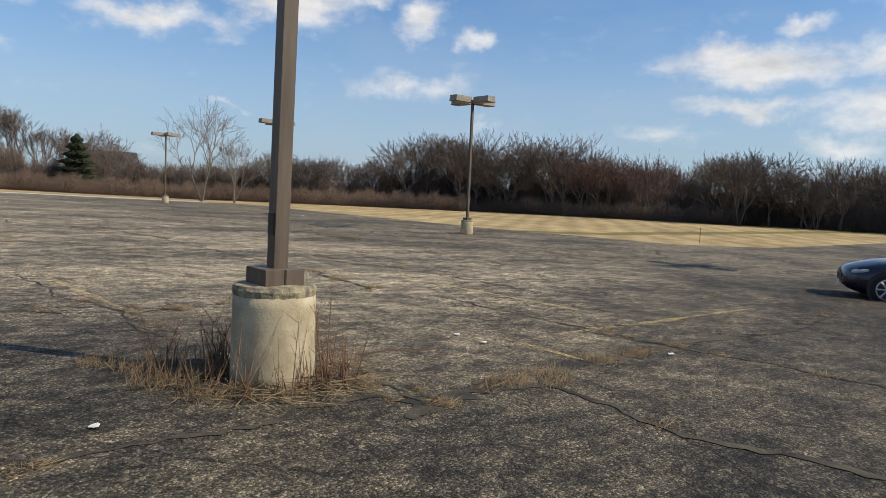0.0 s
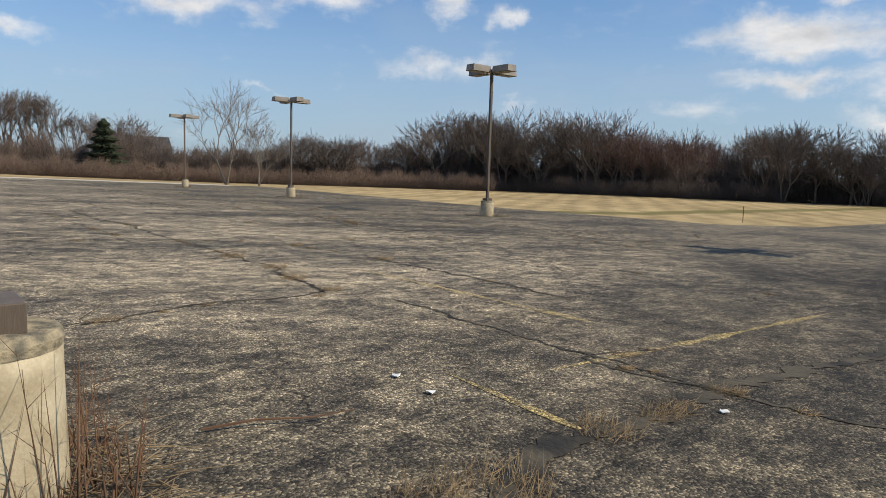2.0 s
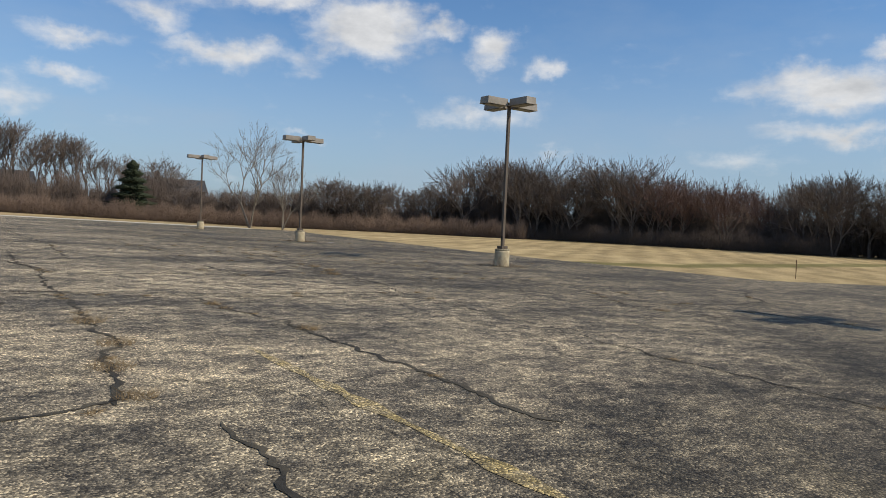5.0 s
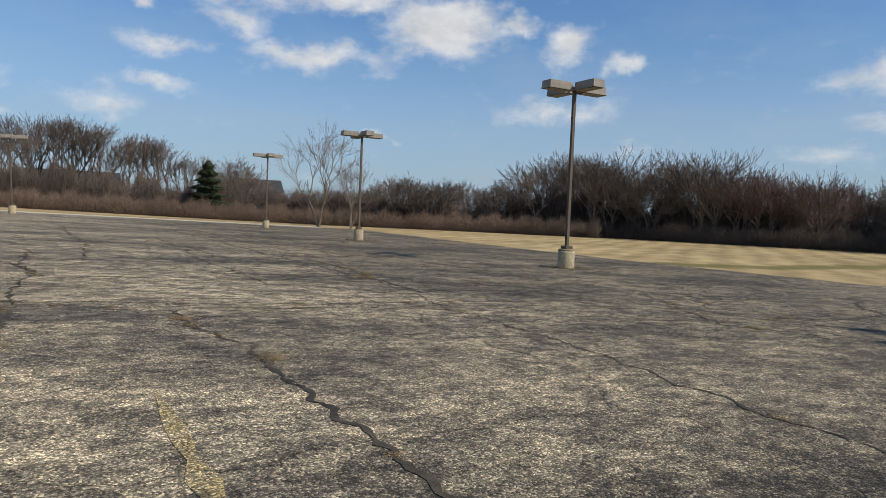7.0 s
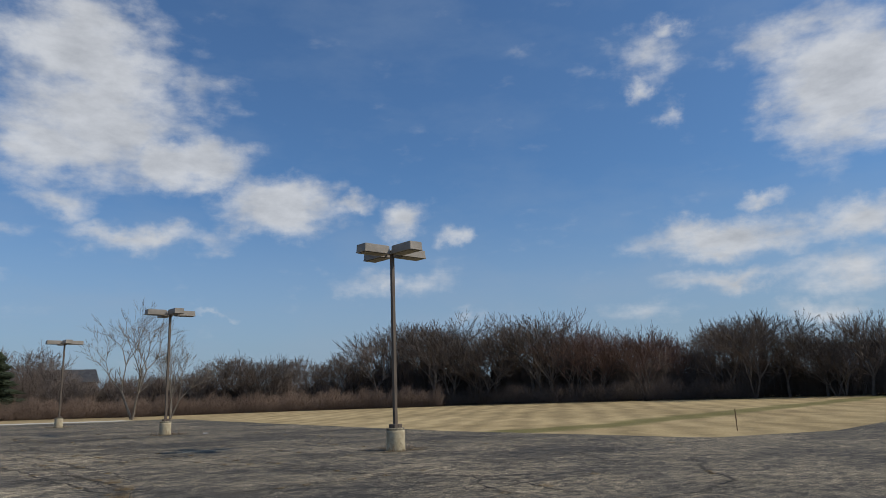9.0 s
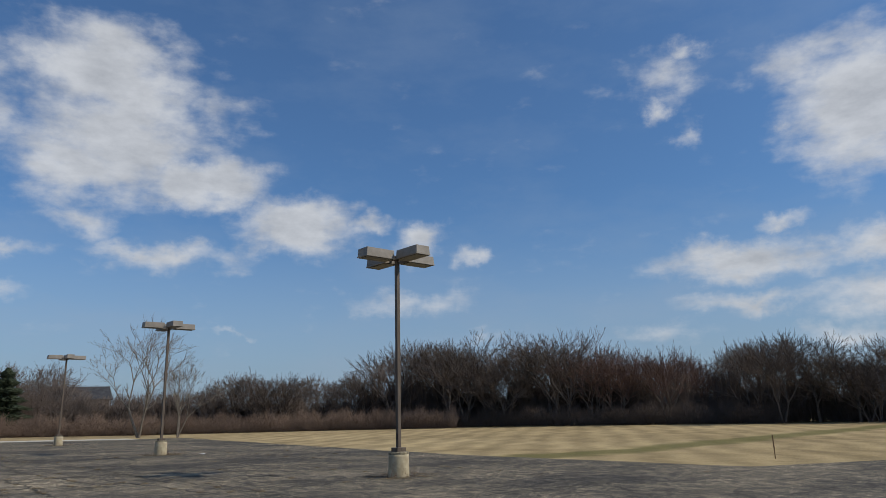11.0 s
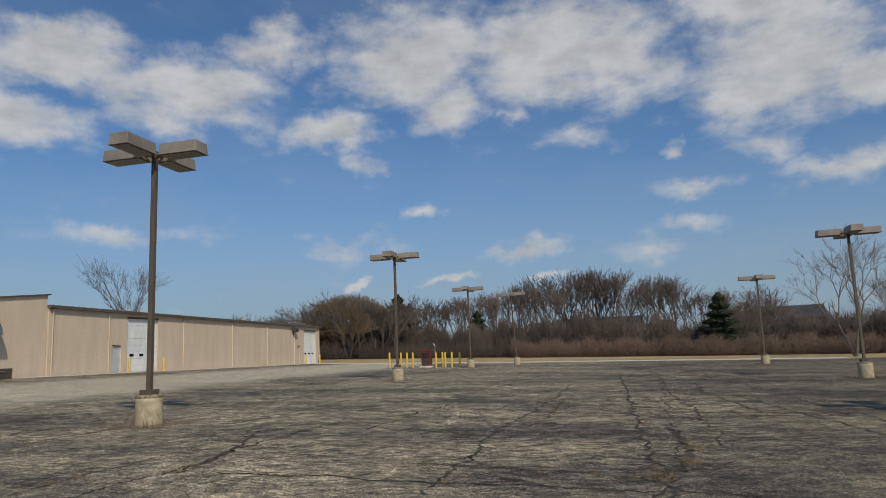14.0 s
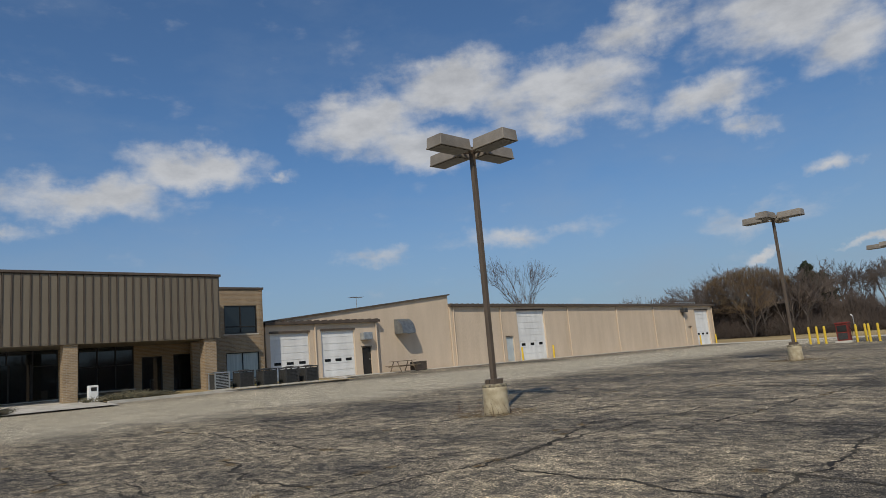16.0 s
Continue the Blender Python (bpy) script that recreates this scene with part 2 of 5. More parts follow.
def asphalt_material(name="weathered_asphalt", paint=None):
    m = bpy.data.materials.new(name)
    m.use_nodes = True
    n, l, bsdf = nodes_of(m)
    bsdf.inputs["Roughness"].default_value = 0.85
    bsdf.inputs["Specular IOR Level"].default_value = 0.25
    c = n.new("ShaderNodeTexCoord").outputs["Object"]
    streak = n.new("ShaderNodeMapping")
    streak.inputs["Scale"].default_value = (1, 0.55, 1)
    streak.inputs["Rotation"].default_value = (0, 0, 0.15)
    l.new(c, streak.inputs[0])
    big = noise_node(n, l, streak.outputs[0], 0.22, 10, 0.74)
    mid = noise_node(n, l, c, 1.6, 7, 0.7)
    base = ramp_node(n, l, big.outputs[0], 0.41, (0.094, 0.086, 0.074), 0.58, (0.248, 0.217, 0.168))
    patch = ramp_node(n, l, mid.outputs[0], 0.40, (0.68, 0.68, 0.69), 0.60, (1.26, 1.23, 1.16))
    col = mix_node(n, l, 1.0, base.outputs[0], patch.outputs[0], "MULTIPLY").outputs[2]
    blot = noise_node(n, l, streak.outputs[0], 5.5, 6, 0.75)
    br = ramp_node(n, l, blot.outputs[0], 0.42, (0.55, 0.55, 0.56), 0.58, (1.42, 1.39, 1.31))
    col = mix_node(n, l, 1.0, col, br.outputs[0], "MULTIPLY").outputs[2]
    # the lot's colour: paler towards higher u, darker towards lower v
    sepw = n.new("ShaderNodeSeparateXYZ")
    l.new(c, sepw.inputs[0])
    tone_u = math_node(n, l, "ADD", sepw.outputs[0], math_node(n, l, "MULTIPLY", math_node(n, l, "SUBTRACT", big.outputs[0], 0.5), 10.0))
    pale = n.new("ShaderNodeMapRange")
    pale.interpolation_type = "SMOOTHSTEP"
    pale.inputs[1].default_value, pale.inputs[2].default_value = -1.0, 6.0
    pale.inputs[3].default_value, pale.inputs[4].default_value = 0.44, 1.22
    l.new(tone_u, pale.inputs[0])
    col = mix_node(n, l, 1.0, col, pale.outputs[0], "MULTIPLY").outputs[2]
    less = n.new("ShaderNodeMapRange")
    less.interpolation_type = "SMOOTHSTEP"
    less.inputs[1].default_value, less.inputs[2].default_value = -17.0, -6.0
    less.inputs[3].default_value, less.inputs[4].default_value = 0.64, 1.0
    l.new(math_node(n, l, "ADD", sepw.outputs[1], math_node(n, l, "MULTIPLY", math_node(n, l, "SUBTRACT", big.outputs[0], 0.5), 10.0)), less.inputs[0])
    col = mix_node(n, l, 1.0, col, less.outputs[0], "MULTIPLY").outputs[2]
    # dark sealed patches
    seal = noise_node(n, l, streak.outputs[0], 0.45, 8, 0.72)
    sr = ramp_node(n, l, seal.outputs[0], 0.33, (0.58, 0.59, 0.61), 0.40, (1.0, 1.0, 1.0))
    col = mix_node(n, l, 1.0, col, sr.outputs[0], "MULTIPLY").outputs[2]
    # worn stones and pits a hand wide and less
    pit = noise_node(n, l, c, 21.0, 7, 0.8)
    pr = ramp_node(n, l, pit.outputs[0], 0.40, (0.50, 0.50, 0.51), 0.60, (1.45, 1.42, 1.36))
    col = mix_node(n, l, 1.0, col, pr.outputs[0], "MULTIPLY").outputs[2]
    # pale drive lane in front of the building and the far concrete edge
    sep = n.new("ShaderNodeSeparateXYZ")
    wob = noise_node(n, l, c, 0.35, 6, 0.65)
    l.new(c, sep.inputs[0])
    vv = math_node(n, l, "ADD", sep.outputs[1], math_node(n, l, "MULTIPLY", math_node(n, l, "SUBTRACT", wob.outputs[0], 0.5), 5.0))
    lane = n.new("ShaderNodeMapRange")
    lane.interpolation_type = "SMOOTHSTEP"
    lane.inputs[1].default_value, lane.inputs[2].default_value = 7.5, 3.5
    l.new(math_node(n, l, "ABSOLUTE", math_node(n, l, "SUBTRACT", vv, 14.5)), lane.inputs[0])
    lanef = math_node(n, l, "MULTIPLY", lane.outputs[0], 0.8)
    lanec = ramp_node(n, l, mid.outputs[0], 0.35, (0.38, 0.335, 0.25), 0.65, (0.60, 0.53, 0.40))
    col = mix_node(n, l, lanef, col, lanec.outputs[0]).outputs[2]
    # moss and dust tint
    moss = noise_node(n, l, c, 0.5, 6, 0.7)
    mf = n.new("ShaderNodeMapRange")
    mf.inputs[1].default_value, mf.inputs[2].default_value, mf.inputs[4].default_value = 0.55, 0.75, 0.35
    l.new(moss.outputs[0], mf.inputs[0])
    col = mix_node(n, l, mf.outputs[0], col, (0.20, 0.165, 0.10)).outputs[2]
    if paint:
        wear = noise_node(n, l, c, 3.0, 8, 0.75)
        wf = n.new("ShaderNodeMapRange")
        wf.inputs[1].default_value, wf.inputs[2].default_value, wf.inputs[4].default_value = 0.34, 0.60, 0.72
        l.new(wear.outputs[0], wf.inputs[0])
        col = mix_node(n, l, wf.outputs[0], col, paint).outputs[2]
    # exposed aggregate
    vor = n.new("ShaderNodeTexVoronoi")
    vor.inputs["Scale"].default_value = 72
    l.new(c, vor.inputs[0])
    grit = n.new("ShaderNodeSeparateColor")
    l.new(vor.outputs["Color"], grit.inputs[0])
    gr = n.new("ShaderNodeValToRGB")
    gr.color_ramp.elements[0].position, gr.color_ramp.elements[0].color = 0.0, (0.34, 0.34, 0.34, 1)
    gr.color_ramp.elements[1].position, gr.color_ramp.elements[1].color = 1.0, (2.5, 2.42, 2.25, 1)
    e = gr.color_ramp.elements.new(0.7)
    e.color = (0.95, 0.95, 0.95, 1)
    l.new(grit.outputs[0], gr.inputs[0])
    col = mix_node(n, l, 1.0, col, gr.outputs[0], "MULTIPLY").outputs[2]
    # hairline cracks
    wv = noise_node(n, l, c, 0.9, 5, 0.6)
    warped = n.new("ShaderNodeVectorMath")
    warped.operation = "MULTIPLY_ADD"
    l.new(wv.outputs["Color"], warped.inputs[0])
    warped.inputs[1].default_value = (1.1, 1.1, 0)
    l.new(c, warped.inputs[2])
    ck = n.new("ShaderNodeTexVoronoi")
    ck.feature = "DISTANCE_TO_EDGE"
    ck.inputs["Scale"].default_value = 0.30
    l.new(warped.outputs[0], ck.inputs[0])
    line = n.new("ShaderNodeMapRange")
    line.inputs[1].default_value, line.inputs[2].default_value = 0.001, 0.006
    line.inputs[3].default_value, line.inputs[4].default_value = 0.50, 1.0
    l.new(ck.outputs[0], line.inputs[0])
    col = mix_node(n, l, 1.0, col, line.outputs[0], "MULTIPLY").outputs[2]
    l.new(col, bsdf.inputs["Base Color"])
    h = math_node(n, l, "ADD", math_node(n, l, "MULTIPLY", vor.outputs["Distance"], -0.5), math_node(n, l, "MULTIPLY", line.outputs[0], 0.8))
    bp = n.new("ShaderNodeBump")
    bp.inputs["Strength"].default_value, bp.inputs["Distance"].default_value = 0.9, 0.014
    l.new(h, bp.inputs["Height"])
    l.new(bp.outputs[0], bsdf.inputs["Normal"])
    return m


def grass_material():
    m = bpy.data.materials.new("dormant_grass")
    m.use_nodes = True
    n, l, bsdf = nodes_of(m)
    bsdf.inputs["Roughness"].default_value = 0.95
    bsdf.inputs["Specular IOR Level"].default_value = 0.1
    c = n.new("ShaderNodeTexCoord").outputs["Object"]
    big = noise_node(n, l, c, 0.08, 7, 0.65)
    col = ramp_node(n, l, big.outputs[0], 0.38, (0.33, 0.245, 0.125), 0.62, (0.47, 0.355, 0.185)).outputs[0]
    # mowing stripes
    sep = n.new("ShaderNodeSeparateXYZ")
    l.new(c, sep.inputs[0])
    wob = noise_node(n, l, c, 0.2, 4)
    uu = math_node(n, l, "ADD", math_node(n, l, "MULTIPLY", sep.outputs[0], 0.78), math_node(n, l, "MULTIPLY", sep.outputs[1], 0.625))
    uu = math_node(n, l, "ADD", uu, math_node(n, l, "MULTIPLY", wob.outputs[0], 5.0))
    st = math_node(n, l, "SINE", math_node(n, l, "MULTIPLY", uu, 2.2))
    sr = n.new("ShaderNodeMapRange")
    sr.inputs[1].default_value, sr.inputs[2].default_value, sr.inputs[3].default_value, sr.inputs[4].default_value = -1, 1, 0.80, 1.10
    l.new(st, sr.inputs[0])
    col = mix_node(n, l, 1.0, col, sr.outputs[0], "MULTIPLY").outputs[2]
    # damp green swale
    vv = math_node(n, l, "ADD", sep.outputs[0], math_node(n, l, "MULTIPLY", math_node(n, l, "SUBTRACT", wob.outputs[0], 0.5), 4.0))
    sw = n.new("ShaderNodeMapRange")
    sw.interpolation_type = "SMOOTHSTEP"
    sw.inputs[1].default_value, sw.inputs[2].default_value, sw.inputs[4].default_value = 2.4, 0.8, 0.75
    l.new(math_node(n, l, "ABSOLUTE", math_node(n, l, "SUBTRACT", vv, 27.3)), sw.inputs[0])
    col = mix_node(n, l, sw.outputs[0], col, (0.13, 0.125, 0.04)).outputs[2]
    tuft = noise_node(n, l, c, 9.0, 6, 0.75)
    tr = n.new("ShaderNodeMapRange")
    tr.inputs[1].default_value, tr.inputs[2].default_value, tr.inputs[3].default_value, tr.inputs[4].default_value = 0.3, 0.7, 0.6, 1.3
    l.new(tuft.outputs[0], tr.inputs[0])
    col = mix_node(n, l, 1.0, col, tr.outputs[0], "MULTIPLY").outputs[2]
    l.new(col, bsdf.inputs["Base Color"])
    bp = n.new("ShaderNodeBump")
    bp.inputs["Strength"].default_value, bp.inputs["Distance"].default_value = 0.8, 0.06
    l.new(tuft.outputs[0], bp.inputs["Height"])
    l.new(bp.outputs[0], bsdf.inputs["Normal"])
    return m


def brick_material():
    m = bpy.data.materials.new("tan_brick")
    m.use_nodes = True
    n, l, bsdf = nodes_of(m)
    bsdf.inputs["Roughness"].default_value = 0.9
    c = n.new("ShaderNodeTexCoord").outputs["Object"]
    sep = n.new("ShaderNodeSeparateXYZ")
    l.new(c, sep.inputs[0])
    comb = n.new("ShaderNodeCombineXYZ")
    l.new(math_node(n, l, "ADD", sep.outputs[0], sep.outputs[1]), comb.inputs[0])
    l.new(sep.outputs[2], comb.inputs[1])
    br = n.new("ShaderNodeTexBrick")
    br.inputs["Scale"].default_value = 1.0
    br.inputs["Brick Width"].default_value, br.inputs["Row Height"].default_value = 0.21, 0.075
    br.inputs["Mortar Size"].default_value = 0.008
    br.inputs["Color1"].default_value, br.inputs["Color2"].default_value = (0.33, 0.235, 0.135, 1), (0.24, 0.165, 0.095, 1)
    br.inputs["Mortar"].default_value = (0.36, 0.32, 0.26, 1)
    l.new(comb.outputs[0], br.inputs[0])
    gr = noise_node(n, l, c, 1.2, 6)
    v = ramp_node(n, l, gr.outputs[0], 0.3, (0.8, 0.8, 0.8), 0.7, (1.12, 1.1, 1.08))
    l.new(mix_node(n, l, 1.0, br.outputs[0], v.outputs[0], "MULTIPLY").outputs[2], bsdf.inputs["Base Color"])
    bp = n.new("ShaderNodeBump")
    bp.inputs["Strength"].default_value, bp.inputs["Distance"].default_value = 0.6, 0.01
    l.new(br.outputs["Fac"], bp.inputs["Height"])
    bp.invert = True
    l.new(bp.outputs[0], bsdf.inputs["Normal"])
    return m


def siding_material():
    """Ribbed tan steel siding, ribs every 0.3 m, rain streaks."""
    m = material("tan_siding", (0.54, 0.43, 0.315), (0.62, 0.50, 0.375), 0.9, 0.55, 0, 0, 30, stretch_by=(1.5, 1.5, 0.25), spread=(0.3, 0.7))
    n, l, bsdf = nodes_of(m)
    c = n.new("ShaderNodeTexCoord").outputs["Object"]
    sep = n.new("ShaderNodeSeparateXYZ")
    l.new(c, sep.inputs[0])
    s = math_node(n, l, "SINE", math_node(n, l, "MULTIPLY", sep.outputs[0], 2 * math.pi / 0.3))
    p = math_node(n, l, "POWER", math_node(n, l, "MAXIMUM", s, 0.0), 4.0)
    bp = n.new("ShaderNodeBump")
    bp.inputs["Strength"].default_value, bp.inputs["Distance"].default_value = 0.15, 0.012
    l.new(p, bp.inputs["Height"])
    l.new(bp.outputs[0], bsdf.inputs["Normal"])
    return m


def glass_material(name, tint, rough=0.05):
    m = bpy.data.materials.new(name)
    m.use_nodes = True
    n, l, bsdf = nodes_of(m)
    bsdf.inputs["Base Color"].default_value = (*tint, 1)
    bsdf.inputs["Roughness"].default_value = rough
    bsdf.inputs["Specular IOR Level"].default_value = 0.5
    bsdf.inputs["Coat Weight"].default_value = 0.4
    bsdf.inputs["Coat Roughness"].default_value = 0.02
    return m


ASPHALT = asphalt_material()
PAINT = asphalt_material("worn_yellow_paint", (0.42, 0.32, 0.13))
GRASS = grass_material()
BRICK = brick_material()
SIDING = siding_material()
CRACK = material("crack_fill", (0.024, 0.022, 0.019), (0.085, 0.072, 0.05), 3, 0.95, 0, 0.6, 25)
CONCRETE = material("old_concrete", (0.42, 0.39, 0.33), (0.58, 0.54, 0.47), 1.5, 0.9, 0, 0.3, 40)
PIER = material("pier_concrete", (0.32, 0.262, 0.165), (0.49, 0.42, 0.29), 4, 0.95, 0, 0.3, 60, dist=0.01)
PIER_TOP = material("lichen_concrete", (0.13, 0.115, 0.085), (0.36, 0.30, 0.19), 14, 0.95, 0, 0.6, 45, dist=0.02)
BRONZE = material("bronze_paint", (0.085, 0.064, 0.048), (0.125, 0.095, 0.07), 3, 0.5, 0, 0.1, 60, stretch_by=(4, 4, 0.4))
HEAD = material("faded_taupe_paint", (0.20, 0.175, 0.145), (0.29, 0.255, 0.215), 2, 0.5, 0, 0.05, 50, random_by=0.1)
LENS = material("dusty_lens", (0.055, 0.05, 0.04), (0.11, 0.10, 0.08), 6, 0.35, 0, 0, 50)
STEEL_TRIM = material("brown_trim", (0.075, 0.058, 0.045), (0.11, 0.085, 0.066), 2, 0.5, 0, 0, 40)
TAUPE = material("taupe_steel", (0.135, 0.112, 0.082), (0.175, 0.147, 0.108), 0.7, 0.5, 0, 0, 30, random_by=0.08, stretch_by=(2, 2, 0.3))
WHITE = material("white_door_paint", (0.66, 0.66, 0.64), (0.78, 0.78, 0.76), 1.5, 0.5, 0, 0.05, 40, stretch_by=(1, 1, 0.3))
BLUE_GREY = material("pale_blue_door_paint", (0.40, 0.45, 0.46), (0.50, 0.55, 0.56), 1.5, 0.5, 0, 0.05, 40)
GALV = material("galvanised_steel", (0.34, 0.36, 0.37), (0.48, 0.50, 0.50), 5, 0.38, 0.6, 0.05, 40)
DARK = material("dark_frame", (0.018, 0.016, 0.014), (0.03, 0.028, 0.025), 3, 0.5, 0, 0, 40)
GLASS = glass_material("dark_glass", (0.012, 0.015, 0.016))
DOOR_GLASS = glass_material("door_light_glass", (0.02, 0.022, 0.024))
CURTAIN = material("pale_curtain", (0.36, 0.40, 0.38), (0.50, 0.54, 0.51), 3, 0.9, 0, 0, 30, stretch_by=(9, 1, 0.2))
YELLOW = material("safety_yellow", (0.60, 0.40, 0.035), (0.72, 0.50, 0.06), 4, 0.5, 0, 0.1, 50)
RED = material("faded_red_paint", (0.12, 0.02, 0.016), (0.20, 0.036, 0.026), 4, 0.5, 0, 0.1, 50)
AC_GREY = material("dark_grille", (0.03, 0.03, 0.03), (0.06, 0.06, 0.058), 20, 0.6, 0, 0.3, 90)
ROOFING = material("roofing", (0.16, 0.15, 0.14), (0.24, 0.22, 0.2), 1, 0.8, 0, 0.2, 30)
BARK = material("grey_bark", (0.075, 0.062, 0.053), (0.13, 0.11, 0.094), 3, 0.9, 0, 0, 20, random_by=0.25)
TWIG = material("brown_twig", (0.10, 0.079, 0.067), (0.155, 0.124, 0.105), 0.7, 0.9, 0, 0, 9, random_by=0.3)
RED_TWIG = material("reddish_twig", (0.125, 0.078, 0.064), (0.185, 0.12, 0.098), 0.7, 0.9, 0, 0, 9, random_by=0.2)
PALE_BARK = material("pale_bark", (0.14, 0.118, 0.095), (0.21, 0.18, 0.145), 3, 0.9, 0, 0, 20)
BRUSH = material("thicket_twigs", (0.062, 0.048, 0.040), (0.115, 0.087, 0.070), 0.12, 0.95, 0, 0, 2.5)
BRUSH_RED = material("russet_brush", (0.115, 0.080, 0.060), (0.175, 0.122, 0.090), 0.15, 0.95, 0, 0, 2.5)
NEEDLES = material("dark_needles", (0.018, 0.026, 0.014), (0.038, 0.048, 0.026), 2, 0.9, 0, 0, 12, random_by=0.2)
WILLOW = material("willow_twigs", (0.17, 0.115, 0.065), (0.24, 0.17, 0.10), 1, 0.9, 0, 0, 12)
STRAW = material("dry_straw", (0.15, 0.105, 0.058), (0.27, 0.20, 0.115), 3, 0.95, 0, 0, 40)
WEED = material("dead_weed_stems", (0.085, 0.045, 0.027), (0.16, 0.095, 0.055), 3, 0.95, 0, 0, 40)
LITTER = material("white_litter", (0.65, 0.65, 0.62), (0.8, 0.8, 0.78), 4, 0.7, 0, 0, 40)
CAR_PAINT = glass_material("navy_car_paint", (0.008, 0.011, 0.022), 0.22)
RUBBER = material("tyre_rubber", (0.012, 0.012, 0.012), (0.022, 0.022, 0.022), 8, 0.85, 0, 0.2, 60)
ALLOY = material("alloy_rim", (0.45, 0.45, 0.46), (0.55, 0.55, 0.56), 4, 0.3, 0.8, 0, 50)
LAMP_GLASS = glass_material("headlamp_glass", (0.42, 0.44, 0.45), 0.08)
WOOD = material("weathered_wood", (0.16, 0.12, 0.08), (0.24, 0.19, 0.135), 3, 0.9, 0, 0.2, 40, stretch_by=(1, 8, 1))
SHINGLE = material("dark_shingles", (0.035, 0.036, 0.04), (0.06, 0.06, 0.064), 1, 0.9, 0, 0.2, 20)
FAR_WALL = material("far_grey_wall", (0.17, 0.18, 0.20), (0.24, 0.25, 0.27), 0.2, 0.8, 0, 0, 5)
DRY_SHRUB = material("grey_green_shrub", (0.09, 0.085, 0.05), (0.17, 0.15, 0.10), 3, 0.95, 0, 0, 30)


# ---- mesh helpers ----
def part(name, bm, mat, parent=None, label="", m=None):
    me = bpy.data.meshes.new(name)
    bm.to_mesh(me)
    bm.free()
    me.materials.append(mat)
    ob = new(name, me)
    if parent:
        ob.parent = parent
    if m is not None:
        ob.matrix_basis = m
    if label:
        ob["label"] = label
    return ob


def raw(name, verts, faces, mat, parent=None, label=""):
    me = bpy.data.meshes.new(name)
    me.from_pydata(verts, [], faces)
    me.materials.append(mat)
    ob = new(name, me)
    if parent:
        ob.parent = parent
    if label:
        ob["label"] = label
    return ob


def thing(name, m, label, category, group="", kind=""):
    ob = new(name)
    ob.empty_display_size = 0.3
    ob.matrix_basis = m
    return tagged(ob, label, category, group, kind)


def box(x0, x1, y0, y1, z0, z1, bevel=0.0, bm=None):
    bm = bm or bmesh.new()
    r = bmesh.ops.create_cube(bm, size=1, matrix=Matrix.Translation(((x0 + x1) / 2, (y0 + y1) / 2, (z0 + z1) / 2)) @ Matrix.Diagonal((x1 - x0, y1 - y0, z1 - z0, 1)))
    if bevel:
        es = list({e for v in r["verts"] for e in v.link_edges})
        bmesh.ops.bevel(bm, geom=es, offset=bevel, segments=2, affect="EDGES", profile=0.6)
    return bm


def tube(points, radii, sides=6, bm=None, cap=True):
    bm = bm or bmesh.new()
    rings = []
    for i, p in enumerate(points):
        p = Vector(p)
        a = Vector(points[max(i - 1, 0)])
        b = Vector(points[min(i + 1, len(points) - 1)])
        d = (b - a).normalized()
        q = d.to_track_quat("Z", "Y")
        rings.append([bm.verts.new(p + q @ Vector((math.cos(k / sides * math.tau) * radii[i], math.sin(k / sides * math.tau) * radii[i], 0))) for k in range(sides)])
    for r0, r1 in zip(rings, rings[1:]):
        for k in range(sides):
            bm.faces.new((r0[k], r0[(k + 1) % sides], r1[(k + 1) % sides], r1[k]))
    if cap:
        bm.faces.new(list(reversed(rings[0])))
        bm.faces.new(rings[-1])
    return bm


def lathe(profile, sides=32, bm=None, wobble=0.0, seed=0):
    """Turned about z: profile of (radius, z)."""
    bm = bm or bmesh.new()
    rnd = random.Random(seed)
    rings = []
    for r, z in profile:
        rings.append([bm.verts.new((math.cos(k / sides * math.tau) * (r + rnd.uniform(-wobble, wobble)), math.sin(k / sides * math.tau) * (r + rnd.uniform(-wobble, wobble)), z + rnd.uniform(-wobble, wobble))) for k in range(sides)])
    for r0, r1 in zip(rings, rings[1:]):
        for k in range(sides):
            bm.faces.new((r0[k], r0[(k + 1) % sides], r1[(k + 1) % sides], r1[k]))
    bm.faces.new(list(reversed(rings[0])))
    bm.faces.new(rings[-1])
    return bm


